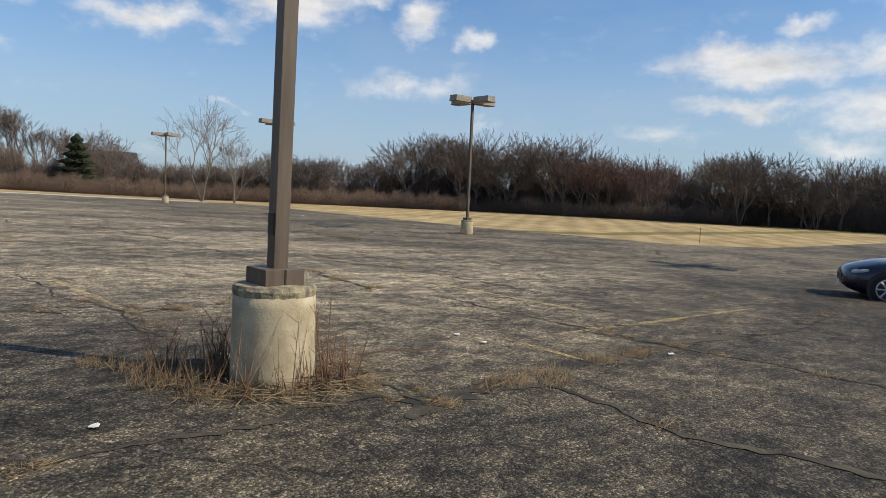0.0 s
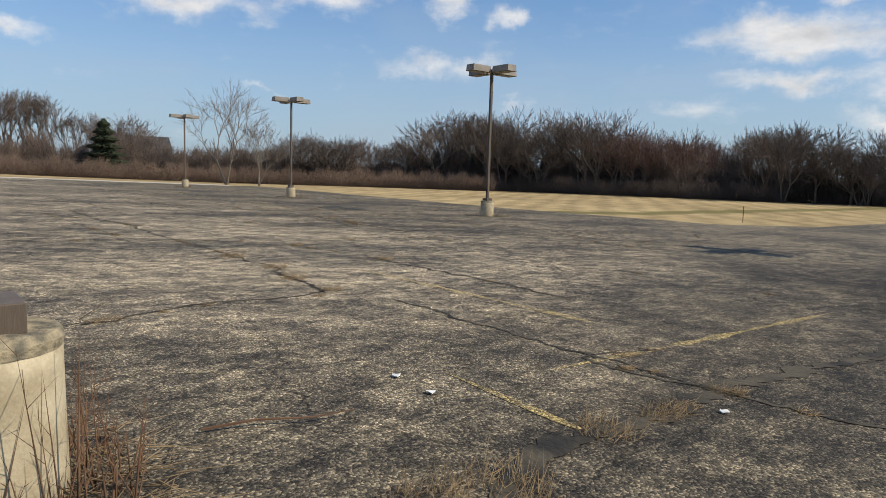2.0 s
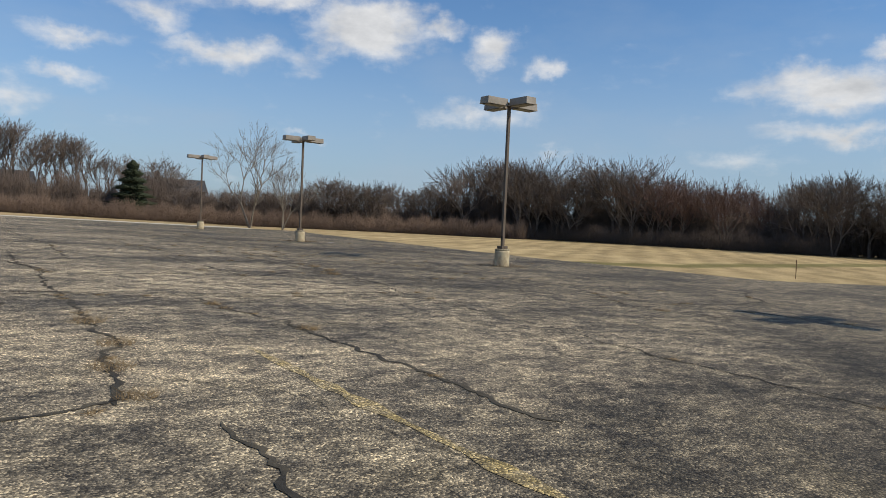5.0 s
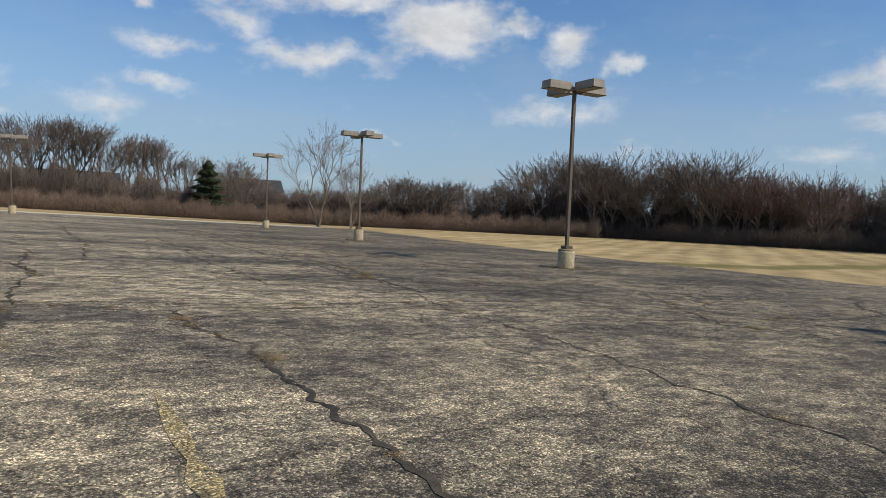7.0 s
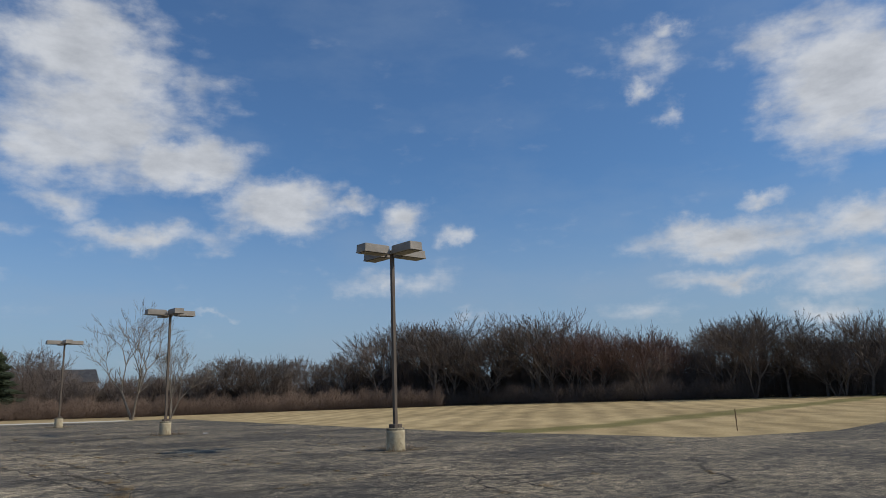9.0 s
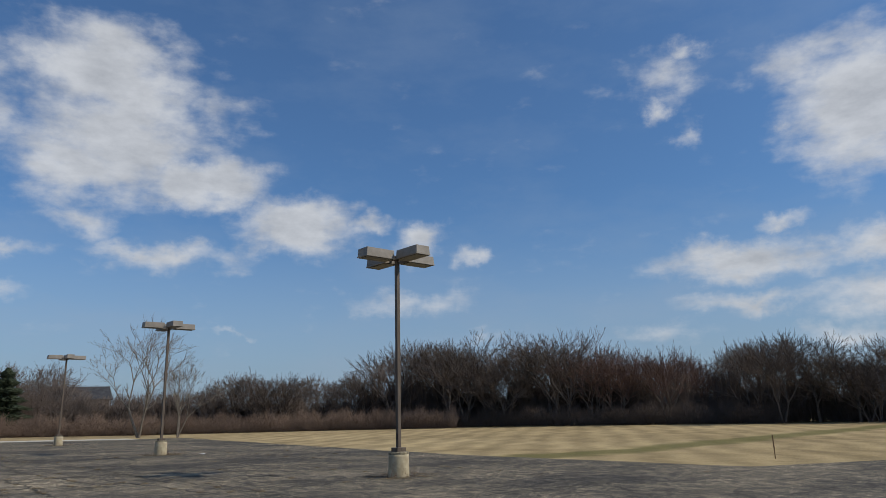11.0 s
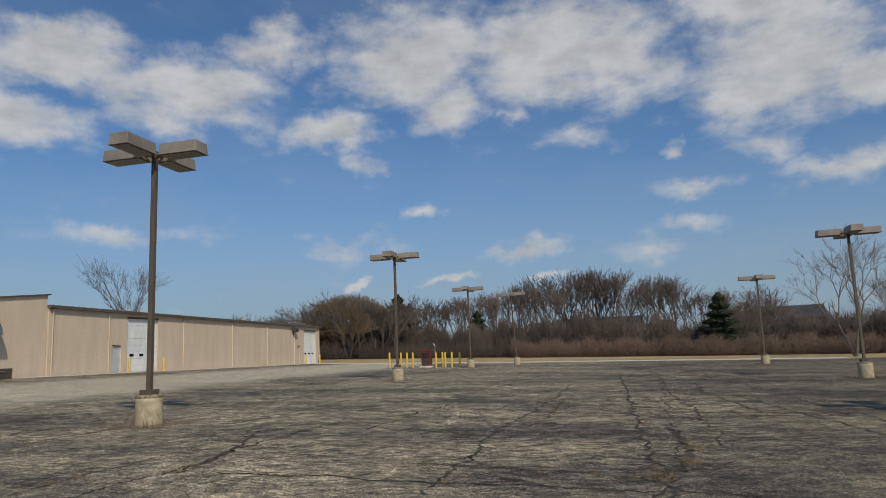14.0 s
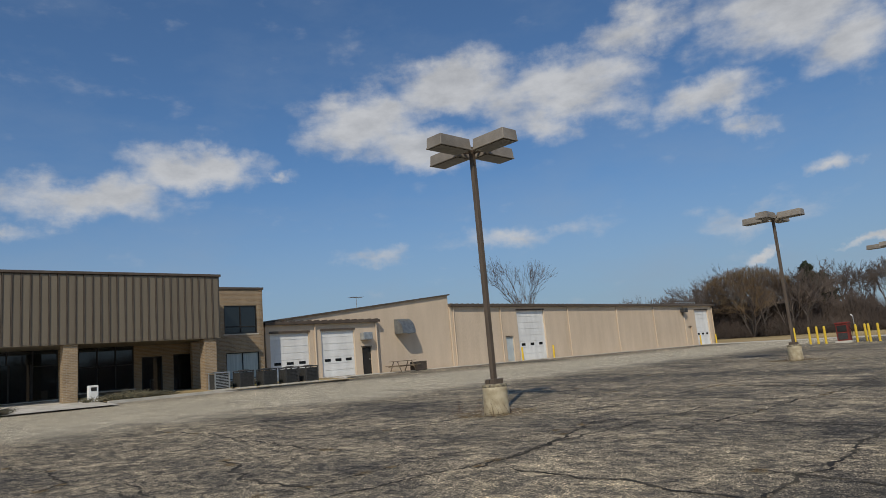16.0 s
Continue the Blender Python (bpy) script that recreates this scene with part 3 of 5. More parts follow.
def cones(name, base, tip, radius, mat, parent=None):
    """Many tapered three-sided twigs in one mesh: arrays of base, tip, radius."""
    base, tip, radius = np.asarray(base, float), np.asarray(tip, float), np.asarray(radius, float)
    n = len(base)
    d = tip - base
    d /= np.linalg.norm(d, axis=1)[:, None] + 1e-9
    ref = np.where(np.abs(d[:, 2:3]) > 0.9, np.array([[1.0, 0, 0]]), np.array([[0, 0, 1.0]]))
    a = np.cross(d, ref)
    a /= np.linalg.norm(a, axis=1)[:, None] + 1e-9
    b = np.cross(d, a)
    vs = np.empty((n, 4, 3))
    for k in range(3):
        ang = k * math.tau / 3
        vs[:, k] = base + (a * math.cos(ang) + b * math.sin(ang)) * radius[:, None]
    vs[:, 3] = tip
    o = (np.arange(n) * 4)[:, None]
    fs = np.concatenate([o + np.array([[0, 1, 3]]), o + np.array([[1, 2, 3]]), o + np.array([[2, 0, 3]])], axis=0)
    me = bpy.data.meshes.new(name)
    me.vertices.add(n * 4)
    me.vertices.foreach_set("co", vs.reshape(-1))
    me.loops.add(len(fs) * 3)
    me.loops.foreach_set("vertex_index", fs.reshape(-1).astype(np.int32))
    me.polygons.add(len(fs))
    me.polygons.foreach_set("loop_start", np.arange(len(fs), dtype=np.int32) * 3)
    me.update(calc_edges=True)
    me.materials.append(mat)
    ob = new(name, me)
    if parent:
        ob.parent = parent
    return ob

# ---- ground ----
def sheet(name, us, vs, lift, mat, inside=None):
    """A sheet over the plan that follows the fall of the ground."""
    verts = [(u, v, ground_z(u, v) + lift) for v in vs for u in us]
    k = len(us)
    faces = []
    for j in range(len(vs) - 1):
        for i in range(k - 1):
            if inside is None or inside((us[i] + us[i + 1]) / 2, (vs[j] + vs[j + 1]) / 2):
                faces.append((j * k + i, j * k + i + 1, (j + 1) * k + i + 1, (j + 1) * k + i))
    ob = raw(name, verts, faces, mat)
    ob.matrix_basis = PLAN
    return ob


far = [-2500, -1200, -600, -300, -150]
us = far + list(range(-110, 131, 10)) + [150, 300, 600, 1200, 2500]
vs = far + list(range(-120, -41, 6)) + [-42] + list(range(-40, 3, 6)) + [3] + list(range(8, 61, 6)) + [60, 150, 300, 600, 1200, 2500]
tagged(sheet("ground", us, sorted(set(vs)), -0.03, GRASS), "dormant tan and green mown grass field", "ground", kind="structure")


def lot_edge(u):
    return float(np.interp(u, [16, 31, 57, 86], [-34.3, -33.4, -36.2, -40])) + 0.5 * noise.noise((u * 0.3, 0, 0))


bm = bmesh.new()
grid = {}
lu = [-90 + 2 * i for i in range(53)] + [16.01 + 1.5 * i for i in range(48)]
cols = []
for u in lu:
    low = lot_edge(u) if u > 16 else -130 + 1.0 * noise.noise((u, 3, 0))
    line = [low] + [v for v in (-110, -90, -70, -42) if v > low + 1] + [v for v in (-30, -20, -10, 3, 8, 14, 20, 26.4)]
    cols.append([bm.verts.new((u + (0.3 * noise.noise((0, v * 0.4, 1)) if 14 < u < 17 else 0), v, ground_z(u, v))) for v in line])
for a, b in zip(cols, cols[1:]):
    if len(a) == len(b):
        for j in range(len(a) - 1):
            bm.faces.new((a[j], b[j], b[j + 1], a[j + 1]))
    else:
        d = len(a) - len(b)
        for j in range(len(b) - 1):
            bm.faces.new((a[j + d], b[j], b[j + 1], a[j + 1 + d]))
tagged(part("pavement", bm, ASPHALT, m=PLAN), "cracked weathered grey asphalt parking lot", "parking lot", kind="structure")

# pale concrete edge strip at the far side of the lot
bm = bmesh.new()
for i in range(24):
    v0 = -34 + i * 2.6
    z = 0.02
    w0 = 83.8 + 0.25 * noise.noise((v0, 5, 0))
    corners = [(w0, v0 + 0.02), (88.2, v0 + 0.02), (88.2, v0 + 2.56), (w0, v0 + 2.56)]
    lo = [bm.verts.new((u, v, ground_z(u, v) - 0.05)) for u, v in corners]
    hi = [bm.verts.new((u, v, ground_z(u, v) + z)) for u, v in corners]
    bm.faces.new(hi)
    for k in range(4):
        bm.faces.new((lo[k], lo[(k + 1) % 4], hi[(k + 1) % 4], hi[k]))
tagged(part("concrete_edge_strip", bm, CONCRETE, m=PLAN), "pale concrete strip along the far lot edge", "concrete strip", kind="structure")


def ribbon(points, width, seed, bm, lift=0.006, step=0.12, jag=0.05):
    """A ragged strip on the ground along plan points."""
    rnd = random.Random(seed)
    pts = [Vector(p) for p in points]
    path = []
    for a, b in zip(pts, pts[1:]):
        k = max(2, int((b - a).length / step))
        path += [a.lerp(b, i / k) for i in range(k)]
    path.append(pts[-1])
    prev = None
    drift = 0.0
    for i, p in enumerate(path):
        d = (path[min(i + 1, len(path) - 1)] - path[max(i - 1, 0)]).normalized()
        s = Vector((-d.y, d.x))
        drift = drift * 0.85 + rnd.uniform(-jag, jag)
        c = p + s * drift
        w = width * rnd.uniform(0.25, 1.3) * (0.3 if i in (0, len(path) - 1) else 1)
        a, b = c + s * w / 2, c - s * w / 2
        va, vb = (bm.verts.new((q.x, q.y, ground_z(q.x, q.y) + lift)) for q in (a, b))
        if prev:
            bm.faces.new((prev[0], va, vb, prev[1]))
        prev = (va, vb)


CRACKS = []


def crack(width, *points):
    """A vegetated crack in the asphalt along plan points."""
    bm = bmesh.new()
    far_off = min(p[0] for p in points) > 11 or max(p[1] for p in points) < -14
    ribbon(points, width * (1.0 if far_off else 0.6), len(CRACKS) + 1, bm, step=0.09, jag=0.06)
    CRACKS.append((points, width))
    tagged(part("asphalt_crack", bm, CRACK, m=PLAN), "dark ragged crack in the asphalt", "crack", group="cracks in the asphalt", kind="structure")


crack(0.36, (-1.3, -0.3), (-1.06, -1.23), (-1.1, -1.88), (-0.87, -3.04), (-0.87, -3.72), (-0.84, -4.88), (-0.83, -6.5), (-0.8, -9))
crack(0.15, (-1.1, -1.88), (-2.05, -1.76), (-2.88, -1.74), (-3.5, -1.97), (-6, -2))
crack(0.1, (3.6, -1.0), (4.15, -2.6), (4.07, -3.75), (4.52, -4.22))
crack(0.12, (24, -4.2), (18, -4.36), (12.5, -4.4), (8.5, -4.45), (6.87, -4.47), (5.65, -4.19), (4.92, -4.07), (4.34, -3.87))
crack(0.11, (10.8, -6.39), (9.37, -6.48), (8.14, -6.9), (6.45, -6.91), (5.21, -6.9), (4.16, -6.87), (2.6, -6.84))
crack(0.08, (11.8, -1), (11.63, -3.57), (11.15, -5.86), (10.94, -8.65), (10.67, -10.84))
crack(0.08, (30, -12.6), (17.81, -12.12), (11.06, -11.08), (7.52, -10.81), (5.03, -10.5), (3.47, -10.24), (0, -10.3))
crack(0.10, (15.5, -4.7), (16.09, -4.54), (17.78, -4.23), (20.02, -3.34), (21, -3.5))
crack(0.16, (22.1, -12.2), (19.41, -12.39), (17.49, -12.19), (16.2, -11.67), (15.38, -11.78), (13, -11.6))
crack(0.06, (16.88, -8.0), (16.52, -10.11), (16.15, -11.55))
crack(0.10, (50.3, -11.13), (26.4, -11.46), (18.68, -11.62), (15.99, -11.71))
crack(0.06, (4.1, 1.5), (3.46, 0.03), (3.69, -1.24))
crack(0.08, (7.41, 0.51), (4.88, 0.43), (3.46, 0.03), (1.6, 0.06))
crack(0.14, (-1.3, -0.75), (-0.8, -0.35), (-0.91, 0.48), (-0.94, 1.04), (-0.89, 1.63), (-1.02, 1.98))
crack(0.08, (-1.3, -0.75), (-0.8, -0.83), (-0.23, -0.69))
crack(0.10, (-0.8, -9.0), (-0.5, -10.2), (-0.04, -12.65))
crack(0.06, (4.07, 1.23), (3.9, 0.41), (3.4, -0.6))
crack(0.09, (3.58, -4.61), (2.11, -4.57), (0.98, -4.58), (-1.11, -4.58), (-2.1, -4.67), (-2.94, -4.68))
crack(0.07, (0.29, -5.33), (0.31, -4.52), (-0.34, -4.39), (-0.75, -4.58))
crack(0.07, (13.8, -18.45), (8.42, -15.14), (6.69, -16.0))
crack(0.08, (23.87, -17.21), (16.28, -17.23), (13.32, -18.65), (10.24, -17.8))
crack(0.12, (12.04, -25.27), (9.86, -22.04), (8.9, -21.3), (8.62, -19.11), (9.01, -17.3))
crack(0.09, (11.03, -16.12), (9.11, -16.77), (7.2, -17.95), (5.86, -17.97), (5.09, -18.3))
crack(0.08, (31.76, -14.93), (24.32, -15.67), (21.22, -16.04))
crack(0.10, (11.27, 4.24), (11.81, 2.76), (11.61, 0.86), (10.99, 0.24))
crack(0.09, (14.11, 0.34), (13.26, -2.03), (13.46, -3.74))
crack(0.07, (15.27, 7.16), (15.89, 4.73), (15.64, -1.06))
rc = random.Random(12)
# long thermal cracks across the lot at regular spacing
for k in range(11):
    v0 = -29.5 + k * 3.4 + rc.uniform(-0.6, 0.6)
    u0 = rc.uniform(14, 26)
    crack(rc.uniform(0.06, 0.11), (u0, v0), (u0 + 7, v0 + rc.uniform(-0.3, 0.3)), (u0 + 15, v0 + rc.uniform(-0.4, 0.4)), (u0 + 26, v0 + rc.uniform(-0.5, 0.5)))
for k in range(9):
    u0 = 12 + k * 4.6 + rc.uniform(-1, 1)
    v0 = rc.uniform(-30, -20)
    crack(rc.uniform(0.05, 0.10), (u0, v0), (u0 + rc.uniform(-0.6, 0.6), v0 + 6), (u0 + rc.uniform(-0.6, 0.6), v0 + 13), (u0 + rc.uniform(-0.8, 0.8), v0 + 22))
for i in range(22):
    u0, v0 = rc.uniform(8, 70), rc.uniform(-31, 9)
    along = rc.random() < 0.6
    n = rc.randint(2, 5)
    pts = [(u0, v0)]
    for k in range(n):
        s = rc.uniform(2, 6)
        pts.append((pts[-1][0] + (s if along else rc.uniform(-1, 1)), min(pts[-1][1] + (rc.uniform(-0.6, 0.6) if along else s * 0.7), 14)))
    crack(rc.uniform(0.05, 0.10), *pts)


def paint_line(name, points, width, label):
    bm = bmesh.new()
    ribbon(points, width, 7, bm, lift=0.004, step=0.3, jag=0.004)
    tagged(part(name, bm, PAINT, m=PLAN), label, "paint line", group="stall lines", kind="structure")


paint_line("stall_line", [(0.28, -3.9), (0.3, -6.46), (0.35, -9.3)], 0.13, "worn yellow painted stall line")
paint_line("stall_line", [(6.28, -5.72), (3.0, -5.77), (1.4, -5.8)], 0.18, "worn yellow painted stall line")
paint_line("stall_line", [(0.6, -3.05), (-0.9, -2.99)], 0.12, "worn yellow painted stall line")
paint_line("stall_line", [(7.2, 0.2), (3.6, 0.04)], 0.13, "worn yellow painted stall line")


# ---- lamp posts ----
def lamp_post(m, label, seed=1, lean=(0, 0)):
    post = thing("parking_lot_lamp", m, label, "street lamp", "parking lot lamps")
    pier = part("concrete_base", lathe([(0.328, -0.08), (0.328, 0.1), (0.322, 0.35), (0.318, 0.6), (0.317, 0.71)], 48, None, 0.0, seed), PIER, post, "stained round concrete base")
    for f in pier.data.polygons:
        f.use_smooth = len(f.vertices) == 4
    part("base_top", lathe([(0.319, 0.69), (0.324, 0.735), (0.306, 0.765), (0.12, 0.775)], 48, None, 0.0025, seed + 5), PIER_TOP, pier, "crumbling lichen-covered rim")
    cap = part("base_cover", box(-0.165, 0.165, -0.165, 0.165, 0.765, 0.895, 0.006), BRONZE, post, "square bronze base cover")
    part("cover_seam", box(-0.168, 0.168, -0.008, 0.008, 0.77, 0.89), DARK, cap)
    tilt = Matrix.Rotation(radians(lean[0]), 4, "X") @ Matrix.Rotation(radians(lean[1]), 4, "Y")
    pole = part("pole", box(-0.061, 0.061, -0.061, 0.061, 0.88, 6.98, 0.008), BRONZE, post, "square bronze steel pole", tilt)
    part("hand_hole_cover", box(-0.045, 0.045, 0.0612, 0.071, 1.15, 1.32, 0.004), DARK, pole)
    part("pole_cap", box(-0.075, 0.075, -0.075, 0.075, 6.98, 7.06, 0.006), BRONZE, pole)
    for k in range(4):
        r = tilt @ Matrix.Rotation(k * math.pi / 2, 4, "Z")
        bm = bmesh.new()
        # shoebox head: upright sides, slightly tapered towards the top
        q = [(0.30, -0.275), (1.40, -0.275), (1.40, 0.275), (0.30, 0.275)]
        lo = [bm.verts.new((x, y, 6.90)) for x, y in q]
        hi = [bm.verts.new((x + (0.02 if x < 1 else -0.02), y * 0.95, 7.17)) for x, y in q]
        bm.faces.new(hi)
        bm.faces.new(list(reversed(lo)))
        for i in range(4):
            bm.faces.new((lo[i], lo[(i + 1) % 4], hi[(i + 1) % 4], hi[i]))
        bmesh.ops.bevel(bm, geom=list(bm.edges), offset=0.008, segments=1, affect="EDGES")
        head = part("lamp_head", bm, HEAD, post, "faded taupe shoebox lamp head", r)
        part("lens_frame", box(0.29, 1.41, -0.285, 0.285, 6.87, 6.905, 0.004), HEAD, head)
        part("lens", box(0.34, 1.36, -0.235, 0.235, 6.855, 6.872, 0.004), LENS, head)
        arm = tube([(0.05, 0, 6.93), (0.20, 0, 6.99), (0.34, 0, 7.0)], [0.05, 0.045, 0.045], 8)
        part("arm", arm, BRONZE, post, "", r)
    return post


POSTS = [(0, 0), (21.3, 0.2), (43.05, 0.85), (66.3, 1.7), (0, -22.3), (21.5, -22.4), (42.95, -22.4), (66.9, -22.5)]
lamp_post(at(0, 0, 0), "four-headed bronze lamp post on a stained concrete base with dead weeds", 1, (0.55, -0.85))
first = lamp_post(at(21.3, 0.2, ground_z(21.3, 0.2)), "four-headed bronze lamp post on a round concrete base", 3)
for i, (u, v) in enumerate(POSTS[2:]):
    c = copy_thing(first, at(u, v, ground_z(u, v), 0))
    c["label"] = "four-headed bronze lamp post on a round concrete base"
lamp_post(at(74.6, -1.2, ground_z(74.6, -1.2)), "pale leaning four-headed lamp post at the lot edge", 9, (-2.0, -3.0))


# ---- weeds, tufts and litter ----
def weeds(name, u, v, seed, count, radius, height, mat, label, category="weeds", thick=1.0):
    r = np.random.RandomState(seed)
    b, t, w = [], [], []
    for i in range(count):
        a, d = r.uniform(0, math.tau), radius * (0.5 + 0.5 * r.rand())
        p = np.array([math.cos(a) * d, math.sin(a) * d, 0.0])
        h = height * (0.25 + 0.75 * r.rand() ** 2)
        q = p + np.array([r.normal(0, 0.25), r.normal(0, 0.25), 1]) * h
        b.append(p)
        t.append(q)
        w.append((0.003 + 0.003 * r.rand()) * thick)
        for k in range(r.randint(1, 5)):
            s = p + (q - p) * r.uniform(0.3, 0.95)
            b.append(s)
            t.append(s + np.array([r.normal(0, 0.5), r.normal(0, 0.5), 0.7]) * h * 0.25)
            w.append(0.002)
    ob = cones(name, b, t, w, mat)
    ob.matrix_basis = at(u, v, ground_z(u, v))
    return tagged(ob, label, category, kind="stuff")


def litter_of_stems(u, v, seed, count, radius):
    r = np.random.RandomState(seed)
    a, d = r.uniform(0, math.tau, count), radius * (0.45 + 0.6 * r.rand(count))
    p = np.stack([np.cos(a) * d, np.sin(a) * d, 0.01 + 0.05 * r.rand(count)], 1)
    b = r.uniform(0, math.tau, count)
    ln = 0.12 + 0.5 * r.rand(count) ** 2
    q = p + np.stack([np.cos(b) * ln, np.sin(b) * ln, 0.06 * r.rand(count)], 1)
    ob = cones("fallen_weed_stems", p, q, 0.003 + 0.003 * r.rand(count), STRAW)
    ob.matrix_basis = at(u, v, ground_z(u, v))
    tagged(ob, "matted straw and fallen stems round a concrete base", "dry stems", kind="stuff")


weeds("dead_weeds", 0, 0, 3, 130, 0.66, 0.72, WEED, "dead brown weeds round the concrete base", thick=1.3)
weeds("dead_weeds", 0.35, 0.5, 8, 70, 0.4, 0.6, WEED, "dead brown weeds round the concrete base", thick=1.3)
weeds("tall_dead_weeds", -0.42, -0.30, 5, 9, 0.2, 1.25, WEED, "tall thin dead weed stalks beside the base", thick=1.6)
weeds("dead_weeds", 0.45, 0.1, 6, 45, 0.25, 0.8, WEED, "dead brown weed stalks beside the base")
litter_of_stems(0, 0, 4, 420, 0.75)
for i, (u, v) in enumerate(POSTS[1:]):
    weeds("dead_weeds", u, v, 20 + i, 45, 0.6, 0.55, WEED, "dead brown weeds round the concrete base")
    litter_of_stems(u, v, 40 + i, 160, 1.1)
weeds("dead_shrub", 21.8, 1.6, 61, 60, 0.9, 0.45, WEED, "low dead weeds spread beside a concrete base")
weeds("dead_shrub", 43.2, -23.5, 62, 60, 0.35, 1.0, PALE_BARK, "small bare shrub beside a concrete base", "shrub")
weeds("dead_shrub", 42.6, -21.7, 63, 30, 0.3, 0.9, PALE_BARK, "small bare shrub beside a concrete base", "shrub")


def tuft(u, v, seed, size=0.16, count=70, mat=STRAW):
    r = np.random.RandomState(seed)
    a, d = r.uniform(0, math.tau, count), size * np.sqrt(r.rand(count))
    p = np.stack([np.cos(a) * d, np.sin(a) * d, np.zeros(count)], 1)
    q = p + np.stack([r.normal(0, 0.06, count), r.normal(0, 0.06, count), size * (0.15 + 0.5 * r.rand(count))], 1)
    ob = cones("grass_tuft", p, q, np.full(count, 0.0028), mat)
    ob.matrix_basis = at(u, v, ground_z(u, v))
    tagged(ob, "dry straw-coloured grass tuft in a crack", "grass tuft", group="tufts in the cracks", kind="stuff")


rt = random.Random(5)
for u, v, s in [(-1.1, -1.95, .3), (-1.0, -1.6, .2), (-0.88, -3.1, .2), (-0.87, -3.75, .16), (0.75, 0.75, .22), (1.1, .95, .2), (-0.2, .62, .2), (0.3, 0.75, .25), (4.5, -4.2, .16), (5.6, -4.2, .2), (6.8, -4.45, .2), (8.4, -4.4, .22), (-0.86, -4.6, .12), (-0.5, -0.5, .16), (7.3, -6.9, .14), (10, -6.45, .14), (16.2, -11.7, .22), (17.5, -12.2, .2), (19, -12.4, .2)]:
    tuft(u, v, int(u * 77 + v * 13) % 9999, s, int(50 + s * 380))
for pts, w in CRACKS:
    for k in range(4):
        a, b = rt.choice(list(zip(pts, pts[1:])))
        f = rt.random()
        tuft(a[0] + (b[0] - a[0]) * f, a[1] + (b[1] - a[1]) * f, rt.randint(0, 9999), rt.uniform(0.05, 0.12), 40)


def scrap(u, v, size, seed):
    bm = bmesh.new()
    r = random.Random(seed)
    ring = [bm.verts.new((math.cos(k / 7 * math.tau) * size * r.uniform(0.5, 1), math.sin(k / 7 * math.tau) * size * r.uniform(0.3, 0.8), r.uniform(0.004, 0.02))) for k in range(7)]
    f = bm.faces.new(ring)
    e = bmesh.ops.extrude_face_region(bm, geom=[f])
    for x in e["geom"]:
        if isinstance(x, bmesh.types.BMVert):
            x.co.z += 0.006
    tagged(part("paper_scrap", bm, LITTER, m=at(u, v, ground_z(u, v) + 0.004)), "crumpled white scrap of paper on the asphalt", "litter", "litter")


for i, (x, y) in enumerate([(-0.963, 7.262), (1.347, 7.48), (-0.6, 7.0), (-2.2, 3.2)]):
    scrap(*plan_of(x, y), 0.05, i)
scrap(42.6, -24.6, 0.35, 9)
stick = tube([(0, 0, 0.02), (0.3, 0.06, 0.03), (0.62, 0.05, 0.02), (0.9, 0.14, 0.015)], [0.009, 0.008, 0.006, 0.003], 5)
tagged(part("fallen_stick", stick, WEED, m=at(0.35, -1.05, ground_z(0.3, -1), -110)), "thin dark fallen stick on the asphalt", "stick")
bm = tube([(0, 0, -0.2), (0, 0, 0.5), (0.01, 0, 1.0)], [0.025, 0.025, 0.02], 6)
tagged(part("marker_stake", bm, WEED, m=at(17.9, -40.4, ground_z(17.9, -40.4))), "thin marker stake standing in the grass", "stake")


# ---- building ----
def slab(corners, v0, v1, bm=None):
    """A wall piece: four (u, z) corners, from v0 to v1."""
    bm = bm or bmesh.new()
    a = [bm.verts.new((u, v0, z)) for u, z in corners]
    b = [bm.verts.new((u, v1, z)) for u, z in corners]
    bm.faces.new(a)
    bm.faces.new(list(reversed(b)))
    for i in range(4):
        bm.faces.new((a[(i + 1) % 4], a[i], b[i], b[(i + 1) % 4]))
    return bm


def wall_parts(name, parent, label, mat, u0, u1, z0, top, v0, v1, openings=()):
    """The same wall, each piece round its openings a part."""
    cuts = sorted({u0, u1, *[x for o in openings for x in o[:2]]})
    for a, b in zip(cuts, cuts[1:]):
        z = z0
        for o in sorted([o for o in openings if o[0] <= a + 1e-6 and o[1] >= b - 1e-6], key=lambda o: o[2]):
            if o[2] > z + 0.01:
                part(name, slab([(a, z), (b, z), (b, o[2]), (a, o[2])], v0, v1), mat, parent, label)
            z = o[3]
        part(name, slab([(a, z), (b, z), (b, top(b)), (a, top(a))], v0, v1), mat, parent, label)


def overhead_door(parent, u0, u1, z0, z1, v, sections=6, windows=3):
    d = part("overhead_door", box(u0, u1, v + 0.03, v + 0.07, z0, z1), WHITE, parent, "white sectional overhead door")
    h = (z1 - z0) / sections
    row = 2 if sections > 4 else 1
    for i in range(sections):
        part("door_section", box(u0 + 0.01, u1 - 0.01, v, v + 0.03, z0 + i * h + 0.012, z0 + (i + 1) * h - 0.012, 0.006), WHITE, d)
    for k in range(windows):
        c = u0 + (u1 - u0) * (k + 0.6) / (windows + 0.2)
        part("door_window", box(c - 0.24, c + 0.24, v - 0.012, v + 0.004, z0 + (row + 0.3) * h, z0 + (row + 0.72) * h, 0.008), DOOR_GLASS, d, "small dark door window")
    part("door_head", box(u0 - 0.06, u1 + 0.06, v - 0.15, v - 0.105, z1 - 0.02, z1 + 0.12), STEEL_TRIM, d)
    return d


